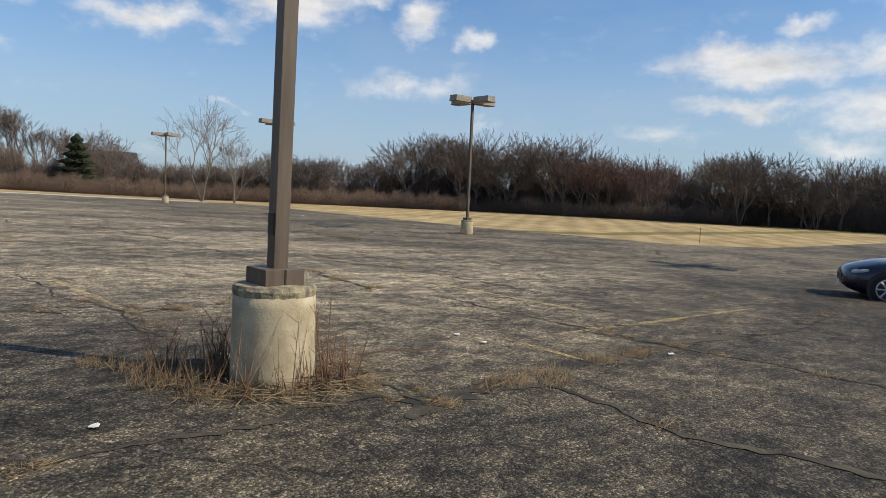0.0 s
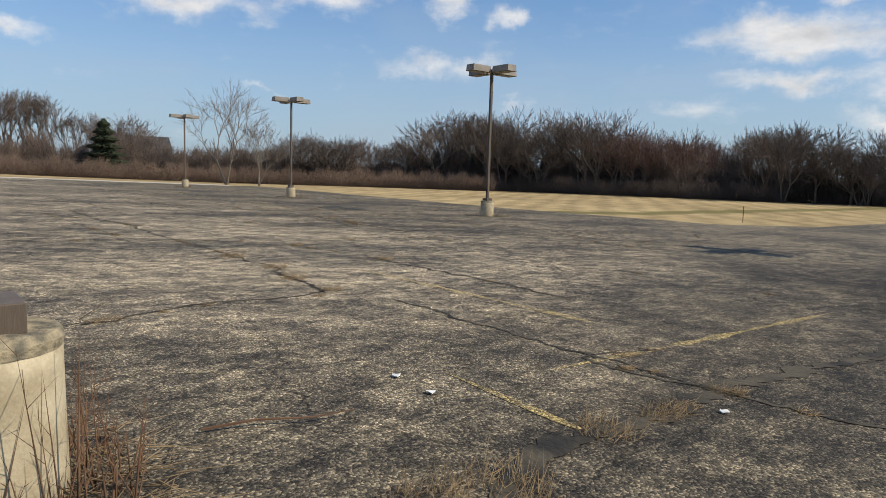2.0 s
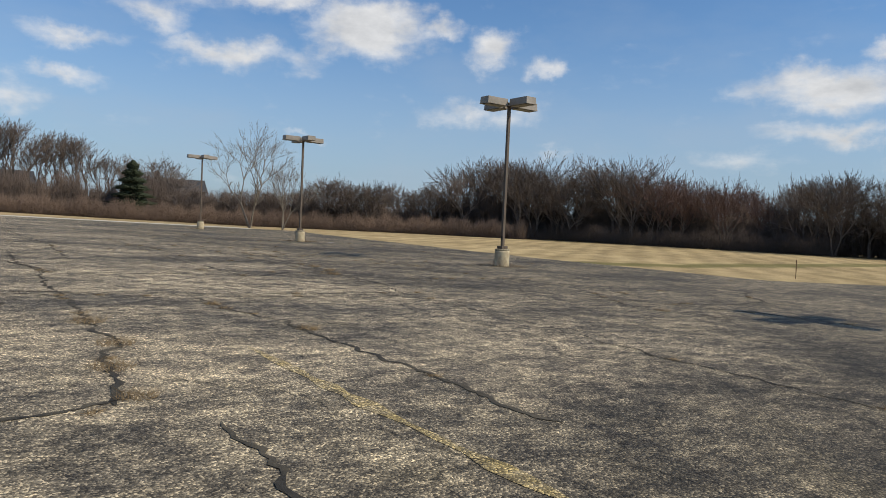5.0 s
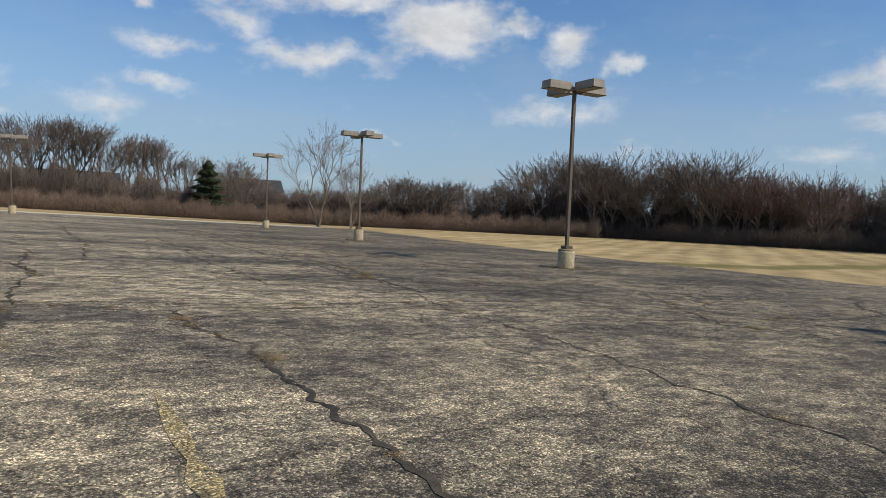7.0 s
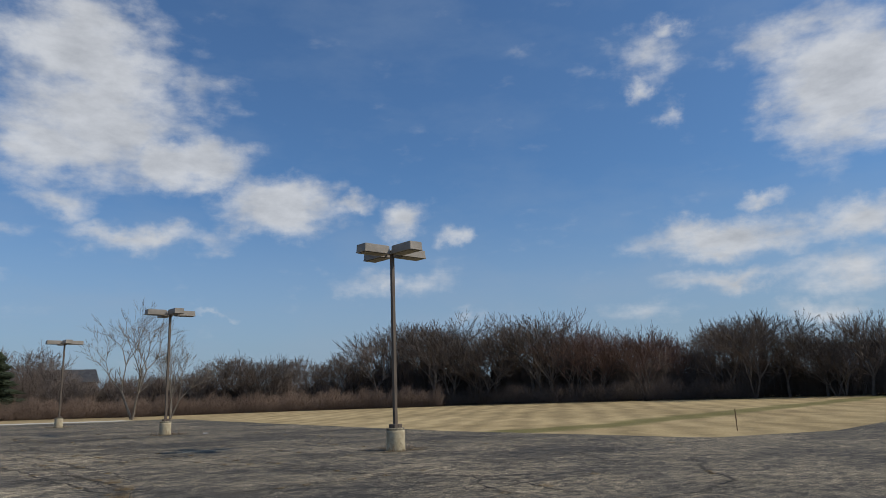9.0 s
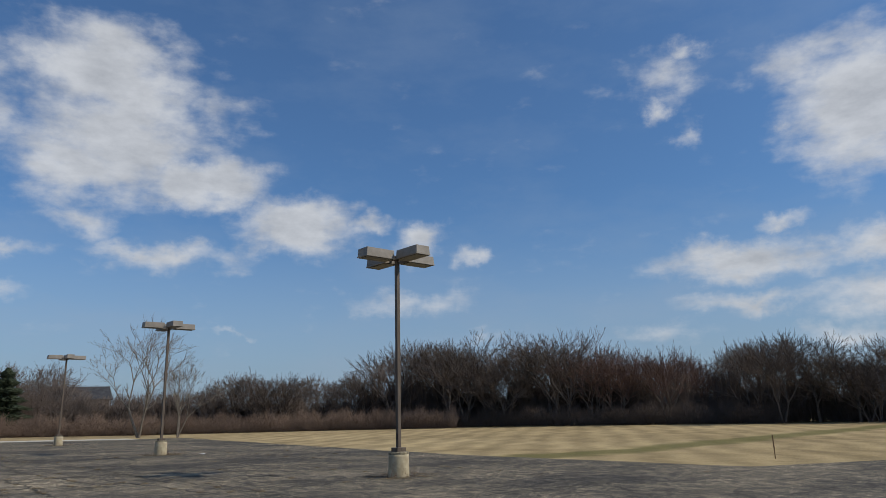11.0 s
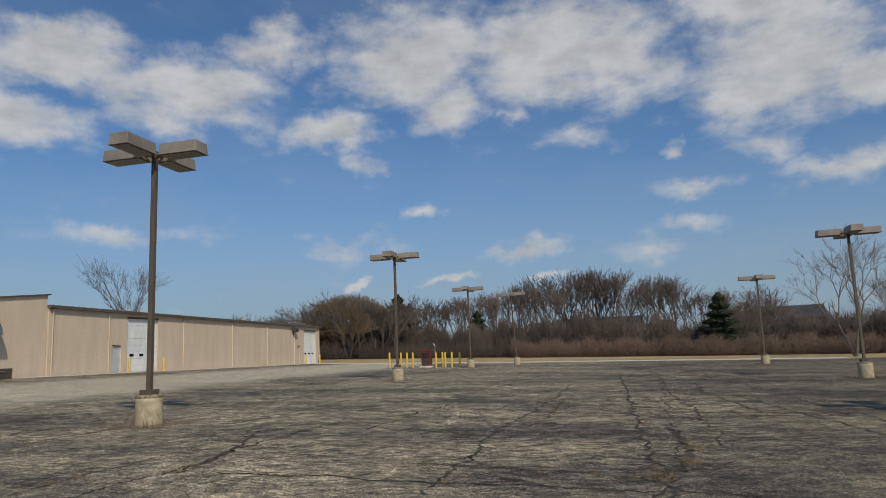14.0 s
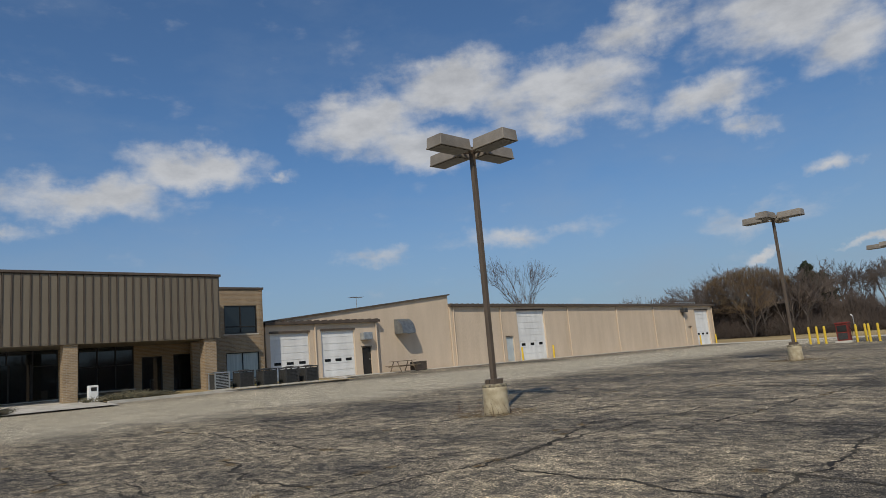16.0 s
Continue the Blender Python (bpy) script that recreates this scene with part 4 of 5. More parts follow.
def man_door(parent, u0, u1, z0, z1, v, mat, label):
    d = part("door", box(u0, u1, v, v + 0.05, z0, z1, 0.004), mat, parent, label)
    part("door_frame", box(u0 - 0.07, u1 + 0.07, v - 0.12, v - 0.085, z1, z1 + 0.08), STEEL_TRIM, d)
    part("door_handle", box(u1 - 0.14, u1 - 0.08, v - 0.05, v, z0 + 0.95, z0 + 1.05, 0.01), GALV, d)
    return d


F = 26.5
warehouse = thing("warehouse", PLAN, "long tan ribbed-steel warehouse with white overhead doors", "building")


def eave(u):
    return 5.72 - 0.0088 * (u - 45)


def floor_z(u):
    return ground_z(u, F) + 0.01


seams = [45.0, 50.7, 59.93, 67.94, 75.0, 81.5, 88.6]
holes = [(51.2, 52.15, 0.5, 3.0), (52.8, 56.5, 0.5, 5.18), (82.3, 83.1, 0.4, 2.9), (84.2, 87.5, 0.4, 4.76)]
for a, b in zip(seams, seams[1:]):
    wall_parts("wall_panel", warehouse, "", SIDING, a, b, 0.3, eave, F, F + 0.25, [h for h in holes if a <= h[0] < b])
for u in seams[1:-1] + [45.3, 88.4]:
    p = tube([(u, F - 0.07, floor_z(u)), (u, F - 0.07, eave(u) - 0.1)], [0.05, 0.05], 6)
    part("downspout", p, SIDING, warehouse)
part("eave_gutter", slab([(44.9, eave(45) - 0.14), (88.8, eave(88.8) - 0.14), (88.8, eave(88.8) + 0.06), (44.9, eave(45) + 0.06)], F - 0.28, F + 0.02), STEEL_TRIM, warehouse, "dark brown eave gutter")
bm = bmesh.new()
for k in range(74):
    u = 45.1 + k * 0.59
    box(u, u + 0.08, F - 0.2, F + 12, eave(u) + 0.06, eave(u) + 0.11, 0, bm)
part("roof_rib", bm, ROOFING, warehouse)
part("roof", slab([(44.9, eave(45) + 0.0), (88.8, eave(88.8)), (88.8, eave(88.8) + 0.06), (44.9, eave(45) + 0.06)], F + 0.03, F + 16), ROOFING, warehouse)
part("end_wall", box(88.35, 88.6, F + 0.26, F + 16, 0.3, 5.3), SIDING, warehouse)
part("back_wall", box(45, 88.6, F + 16.01, F + 16.3, 0.3, 5.3), SIDING, warehouse)
bm = bmesh.new()
for k in range(8):
    box(84.0 + k * 0.65, 84.06 + k * 0.65, F + 2.0, F + 2.06, 5.3, 5.95, 0, bm)
box(83.9, 88.7, F + 1.98, F + 2.08, 5.9, 5.98, 0, bm)
part("roof_parapet", bm, GALV, warehouse, "metal parapet rail on the roof")
overhead_door(warehouse, 52.8, 56.5, floor_z(55), 5.18, F + 0.14, 8, 3)
overhead_door(warehouse, 84.2, 87.5, floor_z(86), 4.76, F + 0.14, 8, 3)
man_door(warehouse, 51.2, 52.15, floor_z(51), 3.0, F + 0.12, BLUE_GREY, "pale blue-grey steel door")
man_door(warehouse, 82.3, 83.1, floor_z(82), 2.9, F + 0.12, SIDING, "tan steel door")
vent = part("wall_light", box(80.9, 81.7, F - 0.55, F - 0.02, 4.55, 5.0, 0.05), AC_GREY, warehouse, "dark box wall fixture under the eave")
part("bracket", tube([(81.3, F - 0.1, 4.2), (81.3, F - 0.05, 4.6)], [0.04, 0.04], 6), AC_GREY, vent)
for u in (52.55, 56.75, 83.9, 87.75):
    b_ = tube([(0, 0, -0.1), (0, 0, 1.05), (0, 0, 1.1)], [0.085, 0.085, 0.05], 12)
    tagged(part("door_bollard", b_, YELLOW, m=at(u, F - 0.45, floor_z(u))), "faded yellow steel bollard beside an overhead door", "bollard", "door bollards")

# the higher sloped hall with the awning


def rake(u):
    return 4.82 + (u - 30) * 0.1095


hall = thing("metal_hall", PLAN, "tan steel hall with a sloping roof line", "building")
wall_parts("gable_wall", hall, "", SIDING, 29.3, 44.95, 0.4, rake, F + 0.12, F + 0.35)
part("side_wall", box(44.75, 44.95, F + 0.36, F + 30, 5.0, 6.4), SIDING, hall)
part("roof", slab([(28.5, rake(28.5)), (45.1, rake(45.1)), (45.1, rake(45.1) + 0.1), (28.5, rake(28.5) + 0.1)], F - 0.02, F + 30), STEEL_TRIM, hall, "brown roof edge trim")
bm = bmesh.new()
n = 10
prev = None
for i in range(n + 1):
    a = math.pi / 2 * i / n
    y, z = F + 0.1 - 0.95 * math.sin(a), 3.65 + 1.1 * math.cos(a)
    ring = [bm.verts.new((39.45, y, z)), bm.verts.new((40.65, y, z))]
    if prev:
        bm.faces.new((prev[0], ring[0], ring[1], prev[1]))
    prev = ring
bmesh.ops.solidify(bm, geom=list(bm.faces), thickness=0.03)
bmesh.ops.recalc_face_normals(bm, faces=list(bm.faces))
aw = part("awning", bm, GALV, hall, "curved grey metal door awning")
for u in (39.46, 40.64):
    bm = bmesh.new()
    f = [bm.verts.new((u, F + 0.1, 3.65))] + [bm.verts.new((u, F + 0.1 - 0.93 * math.sin(math.pi / 2 * i / n), 3.65 + 1.08 * math.cos(math.pi / 2 * i / n))) for i in range(n + 1)]
    bm.faces.new(f)
    bmesh.ops.solidify(bm, geom=list(bm.faces), thickness=0.02)
    part("awning_cheek", bm, GALV, aw)
bm = tube([(36.9, F + 1, 5.4), (36.9, F + 1, 6.5)], [0.025, 0.025], 6)
ant = thing("roof_antenna", PLAN, "thin television antenna on the metal roof", "antenna")
part("mast", bm, GALV, ant)
part("boom", tube([(36.4, F + 1, 6.45), (37.4, F + 1, 6.43)], [0.02, 0.02], 5), GALV, ant)
for k in range(7):
    u = 36.42 + k * 0.15
    part("rod", tube([(u, F + 0.65, 6.44), (u, F + 1.35, 6.44)], [0.012, 0.012], 4), GALV, ant)

# garage block with two white doors
garage = thing("garage_block", PLAN, "low tan garage block with two white overhead doors", "building")


def flat(z):
    return lambda u: z


gh = [(29.4, 32.2, 0.5, 4.05), (33.1, 35.75, 0.5, 4.1), (36.33, 37.12, 0.5, 2.86)]
wall_parts("front_wall", garage, "", SIDING, 29.1, 37.75, 0.5, flat(4.68), F - 0.1, F + 0.1, gh)
part("fascia", box(29.0, 37.85, F - 0.35, F + 0.5, 4.56, 4.74, 0.01), STEEL_TRIM, garage, "brown gutter fascia")
bm = bmesh.new()
for k in range(15):
    box(29.1 + k * 0.6, 29.3 + k * 0.6, F - 0.34, F + 0.4, 4.745, 4.80, 0, bm)
part("roof_rib", bm, STEEL_TRIM, garage)
overhead_door(garage, 29.4, 32.2, floor_z(31), 4.05, F + 0.02, 7, 3)
overhead_door(garage, 33.1, 35.75, floor_z(34), 4.1, F + 0.02, 7, 3)
man_door(garage, 36.33, 37.12, floor_z(37), 2.86, F + 0.02, DARK, "dark glazed door")
for u in (32.62, 37.6):
    part("downspout", tube([(u, F - 0.17, floor_z(u)), (u, F - 0.17, 4.6)], [0.05, 0.05], 6), SIDING, garage)
part("wall_heater", box(36.2, 36.95, F - 0.6, F - 0.12, 3.35, 3.85, 0.05), GALV, garage, "grey box hood on the wall")

# brick office with the standing-seam canopy
office = thing("brick_office", PLAN, "tan brick office with a deep brown standing-seam canopy", "building")
tv = 25.2
wins = [(25.9, 27.95, 4.03, 5.68), (25.95, 28.0, 1.45, 2.95)]
wall_parts("brick_wall", office, "", BRICK, 24.0, 28.35, 0.5, flat(6.62), tv, tv + 0.3, wins)
part("tower_side", box(28.05, 28.35, tv + 0.31, tv + 6, 0.5, 6.62), BRICK, office)
part("tower_coping", box(23.9, 28.42, tv - 0.06, tv + 6.05, 6.62, 6.75, 0.01), STEEL_TRIM, office, "dark metal coping")
bm = bmesh.new()
for k in range(30):
    for z in (1.0 + k * 0.19,):
        box(28.12, 28.30, tv - 0.025, tv + 0.01, z, z + 0.07, 0, bm)
part("brick_quoin", bm, BRICK, office)


def window(parent, a, b, z0, z1, v, lights=2, transom=None, pane=GLASS):
    w = part("window", box(a, b, v + 0.09, v + 0.12, z0, z1), pane, parent, "dark glazed window")
    t = 0.05
    for x0, x1, y0, y1 in [(a, b, z0, z0 + t), (a, b, z1 - t, z1), (a, a + t, z0 + t, z1 - t), (b - t, b, z0 + t, z1 - t)]:
        part("frame", box(x0, x1, v + 0.03, v + 0.088, y0, y1), DARK, w)
    for k in range(1, lights):
        c = a + (b - a) * k / lights
        part("mullion", box(c - t / 2, c + t / 2, v + 0.035, v + 0.088, z0 + t, z1 - t), DARK, w)
    if transom:
        part("transom", box(a + t, b - t, v + 0.04, v + 0.086, transom - t / 2, transom + t / 2), DARK, w)
    part("sill", box(a - 0.05, b + 0.05, v - 0.04, v + 0.02, z0 - 0.07, z0 - 0.002), CONCRETE, w)
    return w


window(office, *wins[0], tv, 2, 4.45)
low_w = window(office, *wins[1], tv, 2, None, CURTAIN)
rv = 26.1
door_holes = [(13.2, 17.6, 0.5, 3.75), (18.5, 21.2, 0.5, 3.75), (21.6, 22.7, 1.1, 3.05), (23.3, 24.35, 1.15, 3.1)]
wall_parts("recessed_wall", office, "", BRICK, 8.0, 25.5, 0.5, flat(3.9), rv, rv + 0.3, door_holes)
window(office, 13.2, 17.6, floor_z(15) + 0.08, 3.75, rv, 4, 2.9)
window(office, 18.5, 21.2, floor_z(20) + 0.3, 3.75, rv, 3, 2.7)
window(office, 21.6, 22.7, 1.1, 3.05, rv, 1)
window(office, 23.3, 24.35, 1.15, 3.1, rv, 1)
part("door_leaf", box(14.6, 16.4, rv - 0.02, rv + 0.028, floor_z(15) + 0.1, 3.0, 0.01), GLASS, office, "glazed entrance doors")
for u in (14.58, 15.47, 16.4):
    part("door_stile", box(u - 0.03, u + 0.05, rv - 0.045, rv - 0.022, floor_z(15) + 0.1, 3.02), DARK, office)
part("canopy_soffit", box(6, 24.4, 22.5, 26.09, 3.66, 3.72), TAUPE, office)
part("canopy_core", box(6, 24.4, 22.56, 24.9, 3.73, 6.92), TAUPE, office)
part("canopy_side", box(24.402, 24.43, 22.56, 25.19, 3.70, 6.9), TAUPE, office)
part("canopy_coping", box(5.9, 24.48, 22.42, 24.95, 6.92, 7.04, 0.01), STEEL_TRIM, office, "dark metal coping")
pan = box(0.03, 0.335, 22.50, 22.555, 3.68, 6.88, 0.008)
p0 = part("seam_panel", pan, TAUPE, office)
rib = part("standing_seam", box(-0.02, 0.018, 22.455, 22.555, 3.68, 6.9), STEEL_TRIM, office)
for k in range(1, 50):
    for src in (p0, rib):
        c = src.copy()
        scene.collection.objects.link(c)
        c.matrix_basis = Matrix.Translation((24.0 - k * 0.365, 0, 0))
p0.matrix_basis = rib.matrix_basis = Matrix.Translation((24.0, 0, 0))
for u0, u1 in ((16.95, 17.55), (23.55, 24.2), (10.3, 10.9)):
    part("brick_column", box(u0, u1, 22.6, 23.2, 0.5, 3.655, 0.01), BRICK, office, "tan brick column")
part("office_body", box(6, 28.0, 26.45, 34, 0.5, 6.5), ROOFING, office)

# kerb, planting strip and entrance walk
bm = bmesh.new()


def kerb_run(points, bm):
    for (a0, b0), (a1, b1) in zip(points, points[1:]):
        d = Vector((a1 - a0, b1 - b0)).normalized()
        s = Vector((-d.y, d.x)) * 0.08
        q = [(a0 + s.x, b0 + s.y), (a0 - s.x, b0 - s.y), (a1 - s.x, b1 - s.y), (a1 + s.x, b1 + s.y)]
        lo = [bm.verts.new((u, v, ground_z(u, v) - 0.05)) for u, v in q]
        hi = [bm.verts.new((u, v, ground_z(u, v) + 0.13)) for u, v in q]
        bm.faces.new(hi)
        for i in range(4):
            bm.faces.new((lo[i], lo[(i + 1) % 4], hi[(i + 1) % 4], hi[i]))


kerb_run([(18.2, 20.5), (22, 20.9), (26, 21.2), (30, 21.2), (31.6, 21.6), (32.1, 22.6), (32.3, 25)], bm)
tagged(part("kerb", bm, CONCRETE, m=PLAN), "pale worn concrete kerb", "kerb", kind="structure")
strip = sheet("planting_strip", [18.2, 22, 26, 29, 31.9], [20.95, 22.5, 24, 25.1, 26.05], 0.09, GRASS, lambda u, v: v < 25.2 or u < 24)
tagged(strip, "strip of dry grass along the building", "planting bed", kind="structure")
walkway = sheet("entrance_walk", [8, 12, 15, 18.1], [18.6, 20.5, 23, 26.05], 0.07, CONCRETE)
tagged(walkway, "pale concrete entrance walk", "walkway", kind="structure")
apron = sheet("building_apron", [32.5, 40, 50, 60, 70, 80, 89], [25.1, 25.8, 26.35], 0.012, CONCRETE)
tagged(apron, "narrow pale concrete apron along the warehouse", "apron", kind="structure")


def condenser(u, v, pale):
    t = thing("air_conditioner", at(u, v, ground_z(u, v) + 0.09), "dark square outdoor air conditioning unit" if not pale else "grey square outdoor air conditioning unit", "air conditioner", "air conditioners in a row")
    part("pad", box(-0.5, 0.5, -0.5, 0.5, -0.1, 0.03), CONCRETE, t)
    part("coil", box(-0.38, 0.38, -0.38, 0.38, 0.06, 0.80), AC_GREY, t)
    for x, y in ((-1, -1), (1, -1), (1, 1), (-1, 1)):
        part("corner_post", box(x * 0.40 - 0.03, x * 0.40 + 0.03, y * 0.40 - 0.03, y * 0.40 + 0.03, 0.03, 0.84), GALV if pale else AC_GREY, t)
    for k in range(9):
        z = 0.10 + k * 0.078
        part("louvre", box(-0.37, 0.37, -0.405, -0.385, z, z + 0.03), GALV if pale else AC_GREY, t)
    part("top_panel", box(-0.44, 0.44, -0.44, 0.44, 0.84, 0.90, 0.02), GALV if pale else AC_GREY, t)
    t.scale = (0.94, 0.94, 0.98)
    part("fan_grille", lathe([(0.30, 0.90), (0.30, 0.93), (0.1, 0.95)], 20), AC_GREY, t)
    part("pipe", tube([(0.3, 0.42, 0.3), (0.3, 0.9, 0.25), (0.3, 1.9, 0.3)], [0.03] * 3, 6), GALV, t)


for i, u in enumerate((24.05, 25.4, 26.75, 28.1, 29.35)):
    condenser(u, 22.1, i == 0)
ub = thing("utility_box", at(17.95, 21.8, ground_z(18, 21.8) + 0.06), "small white utility pedestal beside the entrance", "utility box")
part("body", box(-0.2, 0.2, -0.15, 0.15, 0, 0.75, 0.02), LITTER, ub)
part("vent_panel", box(-0.12, 0.12, -0.165, -0.152, 0.5, 0.66), DARK, ub)


def low_shrub(u, v, rx, ry, h, seed):
    r = np.random.RandomState(seed)
    k = 900
    a, d = r.uniform(0, math.tau, k), np.sqrt(r.rand(k))
    p = np.stack([np.cos(a) * d * rx, np.sin(a) * d * ry, h * 0.3 * r.rand(k)], 1)
    q = p + np.stack([r.normal(0, 0.28, k), r.normal(0, 0.2, k), h * (1 - d * 0.7) * (0.4 + 0.6 * r.rand(k))], 1)
    ob = cones("low_shrub", p, q, 0.012 + 0.016 * r.rand(k), DRY_SHRUB)
    ob.matrix_basis = at(u, v, ground_z(u, v) + 0.06)
    tagged(ob, "low sprawling brown-green shrub by the kerb", "shrub")


low_shrub(19.6, 21.8, 2.1, 0.7, 0.5, 1)
low_shrub(13.2, 19.2, 1.0, 0.6, 0.4, 2)

# picnic table and crate by the hall
table = thing("picnic_table", at(39.0, 25.4, ground_z(39, 25.4)), "weathered wooden picnic table against the steel wall", "picnic table")
for k in range(5):
    part("top_plank", box(-0.9, 0.9, -0.36 + k * 0.148, -0.225 + k * 0.148, 0.72, 0.76, 0.004), WOOD, table)
for y in (-0.72, 0.72):
    part("bench_plank", box(-0.9, 0.9, y - 0.13, y + 0.13, 0.42, 0.46, 0.004), WOOD, table)
for x in (-0.65, 0.65):
    for s in (-1, 1):
        part("leg", tube([(x, s * 0.62, 0), (x, s * 0.2, 0.72)], [0.05, 0.05], 4), WOOD, table)
    part("cross_brace", box(x - 0.03, x + 0.03, -0.8, 0.8, 0.36, 0.42), WOOD, table)
crate = thing("dark_crate", at(40.5, 25.5, ground_z(40.5, 25.5)), "dark brown wooden crate beside the picnic table", "crate")
for k in range(4):
    part("crate_slat", box(-0.5, 0.5, -0.36, -0.33, 0.02 + k * 0.16, 0.15 + k * 0.16, 0.004), STEEL_TRIM, crate)
part("crate_body", box(-0.48, 0.48, -0.325, 0.35, 0.0, 0.62, 0.01), STEEL_TRIM, crate)

# bollards and the red dispenser at the far corner
for i, (u, v) in enumerate([(66.6, 9.4), (66.9, 8.4), (67.0, 7.85), (67.2, 7.35), (67.8, 5.3), (69.0, 5.0), (68.1, 4.5), (68.2, 3.9), (68.4, 3.2)]):
    b_ = tube([(0, 0, -0.1), (0, 0, 1.3), (0, 0, 1.36), (0, 0, 1.39)], [0.09, 0.09, 0.07, 0.02], 12)
    tagged(part("yellow_bollard", b_, YELLOW, m=at(u, v, ground_z(u, v))), "bright yellow steel guard bollard", "bollard", "bollards round the red dispenser")
disp = thing("fuel_dispenser", at(68.2, 6.3, ground_z(68.2, 6.3), -90), "old faded red fuel dispenser between yellow bollards", "fuel pump")
part("plinth", box(-0.6, 0.6, -0.5, 0.5, -0.05, 0.15, 0.02), CONCRETE, disp)
part("cabinet", box(-0.45, 0.45, -0.32, 0.32, 0.15, 1.45, 0.05), RED, disp)
part("dial_panel", box(-0.34, 0.34, -0.345, -0.322, 0.85, 1.35, 0.01), DARK, disp)
part("lower_panel", box(-0.34, 0.34, -0.342, -0.322, 0.25, 0.75, 0.01), AC_GREY, disp)
part("hood", box(-0.5, 0.5, -0.38, 0.38, 1.451, 1.6, 0.05), RED, disp)
part("hose", tube([(0.46, 0, 1.2), (0.62, 0, 0.9), (0.6, 0, 0.4), (0.47, 0, 0.5)], [0.025] * 4, 6), RUBBER, disp)
part("vent_pipe", tube([(0.75, 0.3, 0), (0.75, 0.3, 2.0), (0.6, 0.3, 2.15)], [0.03] * 3, 6), GALV, disp)


# ---- parked car ----
def car(m):
    t = thing("parked_car", m, "dark navy saloon car parked on the asphalt", "car")
    # lengthways stations: x, half width, sill z, shoulder z
    st = [(2.22, 0.50, 0.36, 0.62), (2.12, 0.68, 0.28, 0.70), (1.95, 0.80, 0.23, 0.77), (1.6, 0.865, 0.22, 0.86), (0.95, 0.88, 0.21, 0.94), (0.0, 0.89, 0.21, 0.96), (-1.0, 0.89, 0.22, 0.98), (-1.7, 0.86, 0.25, 1.0), (-2.15, 0.78, 0.32, 0.98), (-2.26, 0.62, 0.42, 0.92)]
    bm = bmesh.new()
    rings = []
    for x, w, z0, z1 in st:
        mid = (z0 + z1) / 2
        prof = [(-w * 0.86, z0), (-w, z0 + 0.1), (-w * 1.005, mid), (-w * 0.97, z1 - 0.05), (-w * 0.84, z1), (-w * 0.4, z1 + 0.05), (0, z1 + 0.065)]
        prof = prof + [(-y, z) for y, z in reversed(prof[:-1])]
        rings.append([bm.verts.new((x, y, z)) for y, z in prof])
    k = len(rings[0])
    for a, b in zip(rings, rings[1:]):
        for i in range(k - 1):
            bm.faces.new((a[i], a[i + 1], b[i + 1], b[i]))
        bm.faces.new((a[k - 1], a[0], b[0], b[k - 1]))
    bm.faces.new(rings[0])
    bm.faces.new(list(reversed(rings[-1])))
    bmesh.ops.recalc_face_normals(bm, faces=list(bm.faces))
    body = part("body", bm, CAR_PAINT, t, "glossy dark navy paint")
    for f in body.data.polygons:
        f.use_smooth = True
    cab = [(0.95, 0.70, 0.98), (0.25, 0.62, 1.38), (-0.9, 0.60, 1.42), (-1.75, 0.68, 1.02)]
    bm = bmesh.new()
    L = [bm.verts.new((x, -w, z)) for x, w, z in cab]
    R = [bm.verts.new((x, w, z)) for x, w, z in cab]
    for i in range(3):
        bm.faces.new((L[i], R[i], R[i + 1], L[i + 1]))
    bm.faces.new(L)
    bm.faces.new(list(reversed(R)))
    bm.faces.new((L[3], R[3], R[0], L[0]))
    bmesh.ops.bevel(bm, geom=list(bm.edges), offset=0.05, segments=3, affect="EDGES")
    part("cabin_glass", bm, GLASS, t, "dark car windows")
    part("roof_panel", box(-0.85, 0.2, -0.55, 0.55, 1.40, 1.445, 0.02), CAR_PAINT, t)
    for x in (1.42, -1.30):
        for s in (-1, 1):
            y = s * 0.80
            rot = Matrix.Translation((x, y, 0.325)) @ Matrix.Rotation(-s * math.pi / 2, 4, "X")
            arch = part("wheel_arch", lathe([(0.385, -0.06), (0.385, 0.086), (0.30, 0.088)], 32), DARK, t, "", Matrix.Translation((x, y, 0.34)) @ Matrix.Rotation(-s * math.pi / 2, 4, "X"))
            w = part("wheel", lathe([(0.22, -0.10), (0.30, -0.105), (0.325, -0.07), (0.325, 0.08), (0.30, 0.105), (0.225, 0.11)], 32), RUBBER, t, "black tyre", rot)
            part("rim", lathe([(0.226, 0.10), (0.226, 0.116), (0.205, 0.118), (0.20, 0.112)], 32), ALLOY, w, "silver alloy rim")
            part("rim_well", lathe([(0.20, 0.1125), (0.19, 0.1145), (0.05, 0.1145)], 24), DARK, w)
            part("hub", lathe([(0.05, 0.112), (0.05, 0.135), (0.03, 0.14)], 16), ALLOY, w)
            for j in range(7):
                a = j / 7 * math.tau
                for off in (0.0,):
                    c, s2 = math.cos(a + off), math.sin(a + off)
                    sp = tube([(c * 0.04, s2 * 0.04, 0.128), (c * 0.21, s2 * 0.21, 0.117)], [0.022, 0.027], 4)
                    part("spoke", sp, ALLOY, w)
